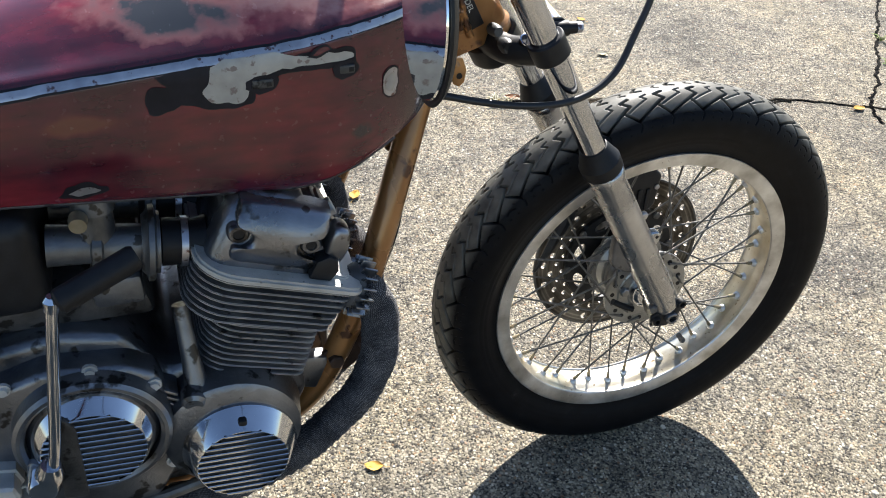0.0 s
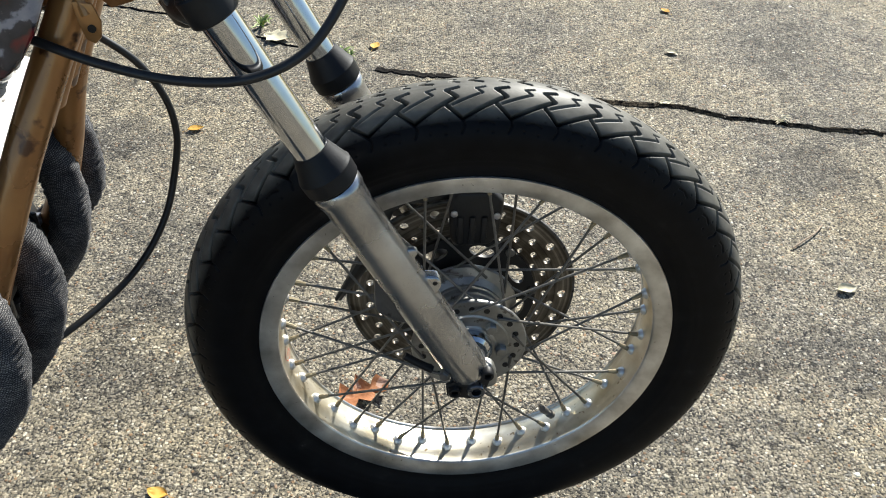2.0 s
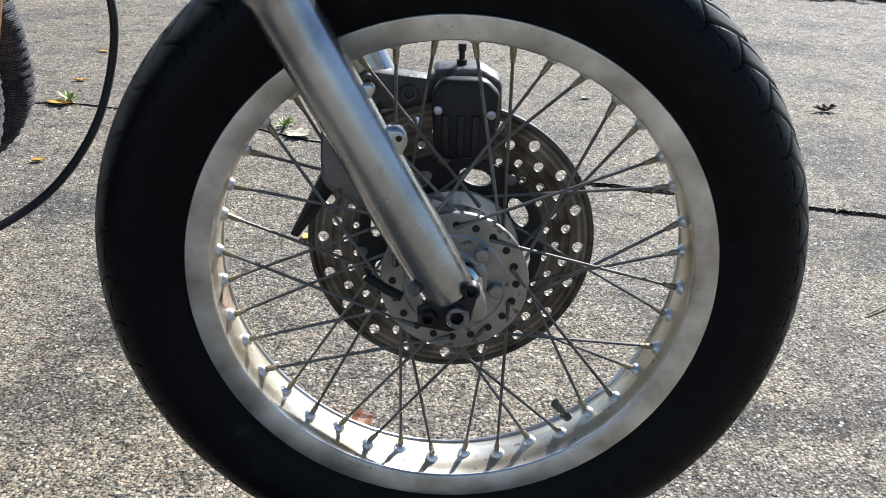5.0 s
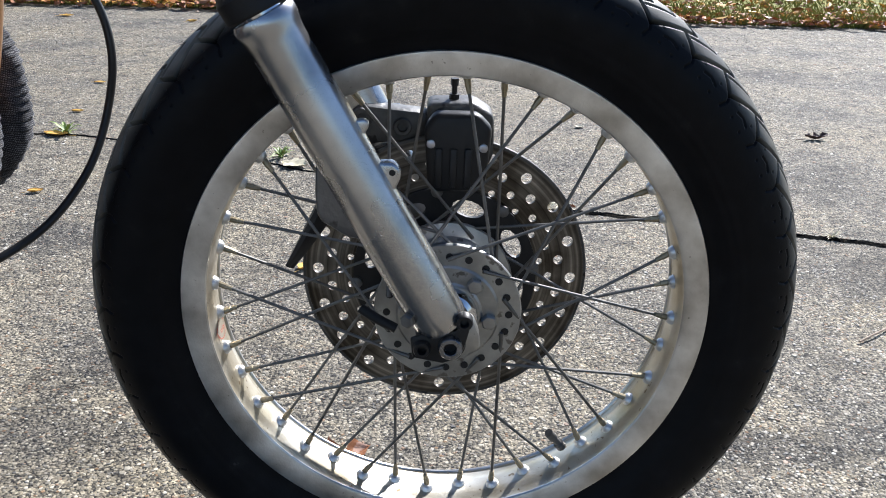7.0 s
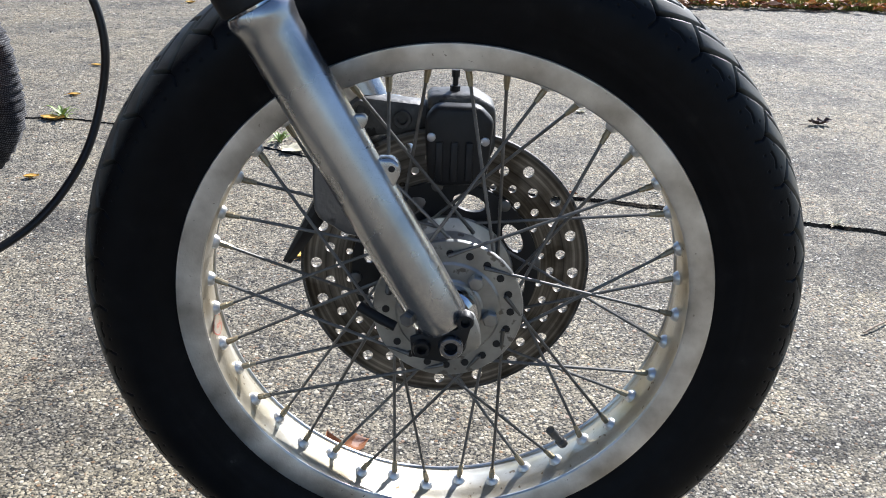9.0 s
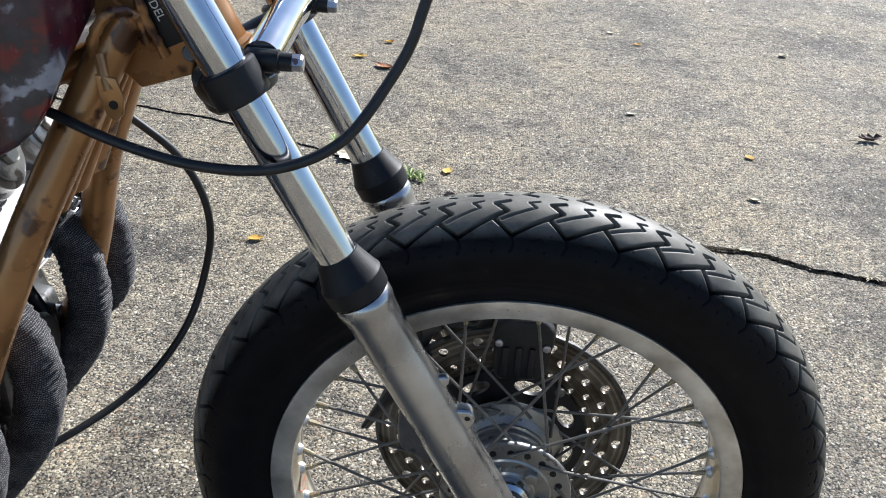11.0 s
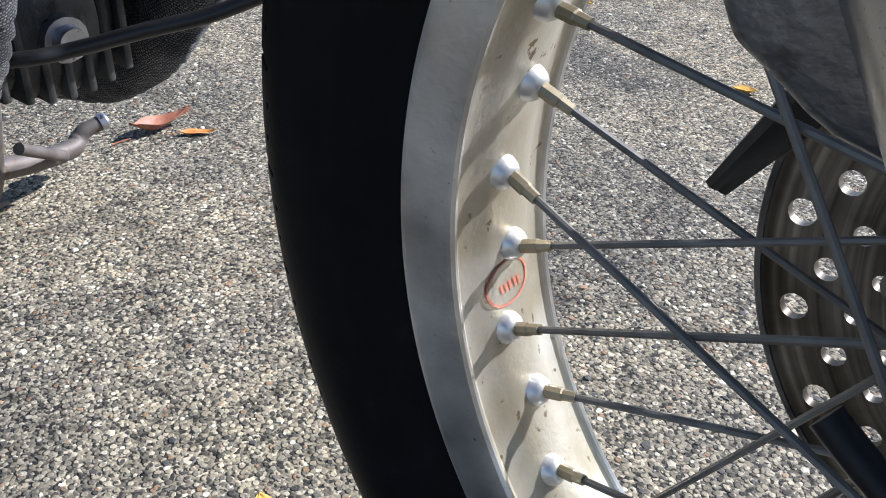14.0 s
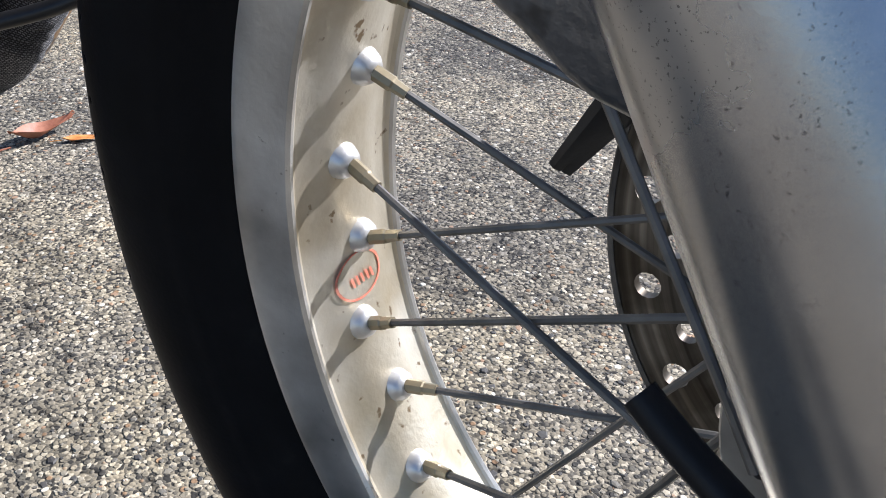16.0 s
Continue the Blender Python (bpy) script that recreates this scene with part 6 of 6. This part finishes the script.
bm = tube(spline([MC + Vector((0.05, 0.10, 0.15)), (-0.46, -0.30, 0.775), (-0.385, -0.12, 0.712), (-0.375, 0.12, 0.712), (-0.40, 0.30, 0.715)], 8), 0.011, 14)
part("handlebar", bm, BLACK, bike, "black handlebar")

# cables
part("brake_cable", tube(spline([(-0.47, -0.05, 0.425), (-0.387, -0.085, 0.408), (-0.327, -0.110, 0.399), (-0.264, -0.125, 0.393), (-0.207, -0.125, 0.396), (-0.161, -0.113, 0.416), (-0.130, -0.094, 0.456), (-0.110, -0.083, 0.500), (-0.106, -0.073, 0.560), (-0.17, -0.09, 0.64), (-0.33, -0.12, 0.712)], 10), 0.0042, 12), CABLE, bike, "black control cable looping past the fork")
part("clutch_cable", tube(spline([(-0.50, 0.060, 0.40), (-0.440, 0.092, 0.362), (-0.398, 0.110, 0.322), (-0.365, 0.120, 0.286), (-0.343, 0.124, 0.242), (-0.336, 0.122, 0.197), (-0.344, 0.119, 0.148), (-0.356, 0.101, 0.103), (-0.375, 0.080, 0.067), (-0.399, 0.058, 0.039), (-0.427, 0.030, 0.021), (-0.455, 0.000, 0.011), (-0.485, -0.025, 0.000), (-0.499, -0.047, -0.003), (-0.56, -0.075, -0.015)], 10), 0.0042, 12), CABLE, bike, "thin black cable curving down to the engine")

# centre stand: legs, cross bar, feet and the tread lever
for sg in (-1, 1):
    part("stand_leg", tube(spline([(-0.86, sg * 0.085, -0.09), (-0.905, sg * 0.092, -0.19), (-0.945, sg * 0.095, -0.280)], 5), 0.014, 16), STAND, bike, "dull steel centre stand leg")
    bm = turned((-0.938, sg * 0.095, -0.262), (-0.990, sg * 0.097, -0.323), [(0, 0.013), (0.3, 0.017), (0.92, 0.019), (1, 0.018)], 20)
    foot = part("stand_foot", bm, STAND, bike, "worn stand foot on the ground")
    part("foot_plate", block((-0.986, sg * 0.097, -0.3255), (0.036, 0.040, 0.007), 0.002), STAND, foot)
part("stand_bar", tube(spline([(-0.915, -0.092, -0.21), (-0.915, 0.0, -0.21), (-0.915, 0.092, -0.21)], 5), 0.011, 12), STAND, bike, "stand cross bar")
lever = part("tread_lever", tube(spline([(-0.940, 0.098, -0.270), (-0.955, 0.150, -0.283), (-0.970, 0.200, -0.290), (-0.976, 0.214, -0.284), (-0.975, 0.224, -0.276), (-0.972, 0.242, -0.272)], 7), lambda t, a: 0.0125 - 0.0040 * t, 16), STAND, bike, "bent steel tread lever of the stand")
part("lever_tip", turned((-0.972, 0.240, -0.272), (-0.971, 0.250, -0.270), [(0, 0.0098), (0.7, 0.0104), (1, 0.0085)], 16), BARE, lever)
part("stand_brace", tube(spline([(-0.895, 0.11, -0.235), (-0.918, 0.150, -0.262), (-0.945, 0.178, -0.283)], 6), 0.0065, 12), STAND, bike, "thin brace of the stand")
# rear wheel, out of view behind, carries the back
bm = lathe([(0.20, -0.05), (0.25, -0.06), (0.30, -0.055), (0.325, -0.02), (0.3270, 0.0), (0.325, 0.02), (0.30, 0.055), (0.25, 0.06), (0.20, 0.05)], 72, 0, -1.45, -0.005, close=True)
part("rear_tyre", bm, BLACK_RUBBER, bike, "black rear tyre")


# ---- leaves, twigs, weeds, verge ----
def leaf(name, at, size, turn, mat, label, kind="plain", curl=0.25, lift=0.002):
    bm = bmesh.new()
    n = 15
    rows = []
    for i in range(n):
        t = i / (n - 1)
        if kind == "plain":
            w = 0.36 * math.sin(math.pi * t) ** 0.8 * (1 - 0.25 * t) + 0.004
        elif kind == "sliver":
            w = 0.20 * math.sin(math.pi * t) ** 0.8 * (1 - 0.45 * t) + 0.004
        elif kind == "oak":
            w = (0.30 * math.sin(math.pi * t) ** 0.7) * (0.68 + 0.38 * math.cos(t * 7 * math.pi)) + 0.012
        else:
            w = (0.55 * math.sin(math.pi * t) ** 0.9) * (0.55 + 0.45 * abs(math.cos(t * 3.2 * math.pi))) + 0.006
        row = []
        for k in range(9):
            s = k / 4 - 1
            z = curl * (s * s * w * 0.8 + 0.22 * (2 * t - 1) ** 2) + 0.05 * noise.noise(Vector((t * 3 + at[0] * 9, s * 2, at[1] * 7)))
            row.append(((t - 0.5) + 0.05 * s * s, s * w + 0.04 * math.sin(3 * t), z))
        rows.append(row)
    grid_mesh(bm, rows)
    zmin = min(v.co.z for v in bm.verts)
    for v in bm.verts:
        v.co = Vector((v.co.x * size, v.co.y * size, (v.co.z - zmin) * size + lift))
    got = bmesh.ops.extrude_face_region(bm, geom=bm.faces[:])
    bmesh.ops.translate(bm, vec=(0, 0, 0.0005), verts=[g for g in got["geom"] if isinstance(g, bmesh.types.BMVert)])
    bmesh.ops.recalc_face_normals(bm, faces=bm.faces)
    tube([(-0.5 * size, 0, lift + 0.001), (-0.62 * size, 0.03 * size, lift + 0.0005), (-0.80 * size, 0.02 * size, lift + 0.0005)], max(0.0005, size * 0.012), 5, bm)
    ob = part(name, bm, mat, None)
    ob.matrix_world = pose(at[0], at[1], 0, 0, 0, turn)
    return tagged(ob, label, "leaf", "fallen leaves")


leaf("leaf", (-0.413, 0.028), 0.032, 160, YELLOW, "small bright yellow leaf on asphalt")
leaf("oak_leaf", (-0.133, 0.200), 0.104, 26, BROWN, "curled brown oak leaf behind the wheel", "oak", 0.55)
leaf("leaf", (-1.020, 0.363), 0.088, 88, REDLEAF, "curled red brown leaf near the engine", "sliver", 0.9)
leaf("leaf", (-0.977, 0.387), 0.046, 50, ORANGE, "narrow orange leaf on asphalt", "sliver", 0.3)
leaf("leaf", (-1.020, -0.012), 0.055, 20, YELLOW, "dull yellow leaf under the engine", "plain", 0.3)
leaf("maple_leaf", (-0.368, 1.538), 0.075, 160, PALE, "pale dry maple leaf on the crack", "maple", 0.3)
leaf("leaf", (1.195, 1.975), 0.080, 10, DARKLEAF, "dark shrivelled leaf on asphalt", "oak", 0.7)
for x, y, s, a, m, lab in ((-0.515, 1.042, 0.036, 20, YELLOW, "small yellow leaf on asphalt"), (-0.102, 1.490, 0.040, 70, YELLOW, "yellow leaf by the weeds"), (-0.942, 1.263, 0.035, 20, YELLOW, "thin yellow leaf on asphalt"),
                           (0.772, 1.756, 0.034, 120, YELLOW, "yellow leaf on asphalt"), (-0.460, 2.414, 0.05, 5, YELLOW, "yellow leaf on asphalt"), (-0.360, 2.323, 0.07, 150, BROWN, "brown leaf on asphalt"),
                           (-1.137, 2.070, 0.040, 5, YELLOW, "yellow leaf on asphalt"), (-1.287, 4.137, 0.06, 40, YELLOW, "yellow leaf on asphalt"), (-1.976, 4.205, 0.07, 10, YELLOW, "yellow leaf on asphalt"), (-1.22, 2.52, 0.04, 0, YELLOW, "yellow leaf on asphalt"),
                           (0.462, 2.045, 0.036, 15, PALE, "pale leaf on asphalt"), (-0.251, 0.849, 0.040, 60, YELLOW, "yellow leaf seen through the wheel"), (2.147, 3.443, 0.07, 10, PALE, "pale leaf on asphalt"), (0.778, 0.453, 0.040, 10, PALE, "pale curled leaf on asphalt"),
                           (0.715, 1.470, 0.038, 160, PALE, "pale leaf on asphalt"), (0.620, 1.179, 0.036, 20, PALE, "pale yellow leaf on the crack"), (1.286, 0.935, 0.040, 0, YELLOW, "yellow leaf at the crack"), (0.823, 0.216, 0.022, 80, YELLOW, "tiny yellow leaf on asphalt"),
                           (0.500, 2.985, 0.035, 30, PALE, "pale leaf on asphalt"), (0.591, 2.840, 0.035, 10, YELLOW, "yellow leaf on asphalt"), (1.168, 2.842, 0.05, 30, PALE, "pale leaf on asphalt"), (-0.273, 1.493, 0.040, 30, REDLEAF, "curled reddish leaf by the weeds"), (-0.236, 1.497, 0.032, 100, YELLOW, "yellow leaf by the weeds"), (0.316, 1.248, 0.044, 160, BROWN, "crumpled brown leaf on the crack"), (-0.372, 2.615, 0.04, 20, YELLOW, "yellow leaf on asphalt"), (-1.09, 1.782, 0.07, 175, YELLOW, "yellow leaf lying along the crack")):
    leaf("leaf", (x, y), s, a, m, lab, "plain", 0.3 + 0.3 * random.random())
bm = tube(spline([(0.724, 0.583, 0.004), (0.752, 0.603, 0.006), (0.790, 0.632, 0.005), (0.817, 0.662, 0.004)], 5), 0.0018, 6)
tagged(part("twig", bm, TWIG, None), "thin dry bent twig on asphalt", "twig")


def weed(at, n, size, mat=None, label="small green weed growing from the crack"):
    bm = bmesh.new()
    for i in range(n):
        a, l = random.uniform(0, 6.28), size * random.uniform(0.5, 1.0)
        up = random.uniform(0.15, 0.7)
        d, s = Vector((math.cos(a), math.sin(a), 0)), Vector((-math.sin(a), math.cos(a), 0))
        rows = []
        for k in range(5):
            t = k / 4
            p = Vector((random.uniform(-0.01, 0.01), random.uniform(-0.01, 0.01), 0)) * (k == 0) + d * l * t + Vector((0, 0, l * up * math.sin(t * 2.2) + 0.001))
            w = l * 0.10 * math.sin(math.pi * min(0.98, t + 0.08))
            rows.append([p - s * w, p + Vector((0, 0, -w * 0.4)), p + s * w])
        grid_mesh(bm, rows)
    ob = part("weed", bm, mat or GREEN, None)
    ob.matrix_world = Matrix.Translation((at[0], at[1], 0))
    return tagged(ob, label, "weed", kind="stuff")


for at, n, s in (((-0.197, 1.438), 30, 0.042), ((-0.170, 1.425), 14, 0.034), ((-1.07, 1.80), 18, 0.06), ((-0.42, 1.62), 14, 0.05), ((1.60, 1.19), 12, 0.04), ((1.72, 1.36), 10, 0.05)):
    weed(at, n, s)
for at, n, s in (((0.262, 1.240), 34, 0.040), ((0.300, 1.232), 24, 0.034), ((0.885, 1.092), 16, 0.030)):
    weed(at, n, s, PALE, "dry tan weed stalks lying on the crack")

# grass verge beyond the drive
bm = bmesh.new()
rows = []
for j in range(30):
    rows.append([(x, 4.70 + 0.05 * noise.noise(Vector((x * 2, 0, 0))) + j * j * 0.02, 0.004 + 0.015 * min(1, j / 3) + 0.02 * abs(noise.noise(Vector((x * 3, j * 0.4, 2))))) for x in np.linspace(-12, 14, 140)])
grid_mesh(bm, rows)
tagged(part("verge", bm, GRASS, None), "autumn grass verge beside the drive", "grass", kind="structure")


def scatter(name, n, box, make, mat, label, category):
    verts, faces = [], []
    for i in range(n):
        x, y = random.uniform(*box[:2]), random.uniform(0, 1)
        y = box[2] + (box[3] - box[2]) * y * y
        v, f = make(x, y)
        o = len(verts)
        verts += v
        faces += [[o + q for q in g] for g in f]
    me = bpy.data.meshes.new(name)
    me.from_pydata(verts, [], faces)
    me.materials.append(mat)
    return tagged(new(name, me), label, category, kind="stuff")


def blade(x, y):
    a, h, w = random.uniform(0, 6.28), random.uniform(0.03, 0.09), random.uniform(0.002, 0.004)
    dx, dy = math.cos(a), math.sin(a)
    bx, by = random.uniform(-0.05, 0.05), random.uniform(-0.05, 0.05)
    return [(x - dx * w, y - dy * w, 0.0), (x + dx * w, y + dy * w, 0.0), (x + bx * 0.4 + dx * w * 0.7, y + by * 0.4, h * 0.6), (x + bx, y + by, h)], [(0, 1, 2), (0, 2, 3)]


def flake(x, y):
    s, a = random.uniform(0.02, 0.05), random.uniform(0, 6.28)
    z = random.uniform(0.015, 0.05)
    out = []
    for k in range(6):
        t = a + k * math.pi / 3
        r = s * (1.0 if k % 3 == 0 else 0.55)
        out.append((x + r * math.cos(t), y + r * math.sin(t), z + random.uniform(-0.012, 0.02)))
    return out, [(0, 1, 2, 3), (0, 3, 4, 5)]


scatter("grass", 26000, (-3.5, 5.5, 4.68, 9), blade, GRASS, "sunlit autumn grass", "grass")
scatter("leaf_litter", 1500, (-3.5, 5.5, 4.62, 8), flake, YELLOW, "yellow fallen leaves on the verge", "leaves")
scatter("leaf_litter", 2200, (-3.5, 5.5, 4.58, 8), flake, BROWN, "brown fallen leaves on the verge", "leaves")
scatter("leaf_litter", 900, (-3.5, 5.5, 4.60, 8), flake, ORANGE, "orange fallen leaves on the verge", "leaves")
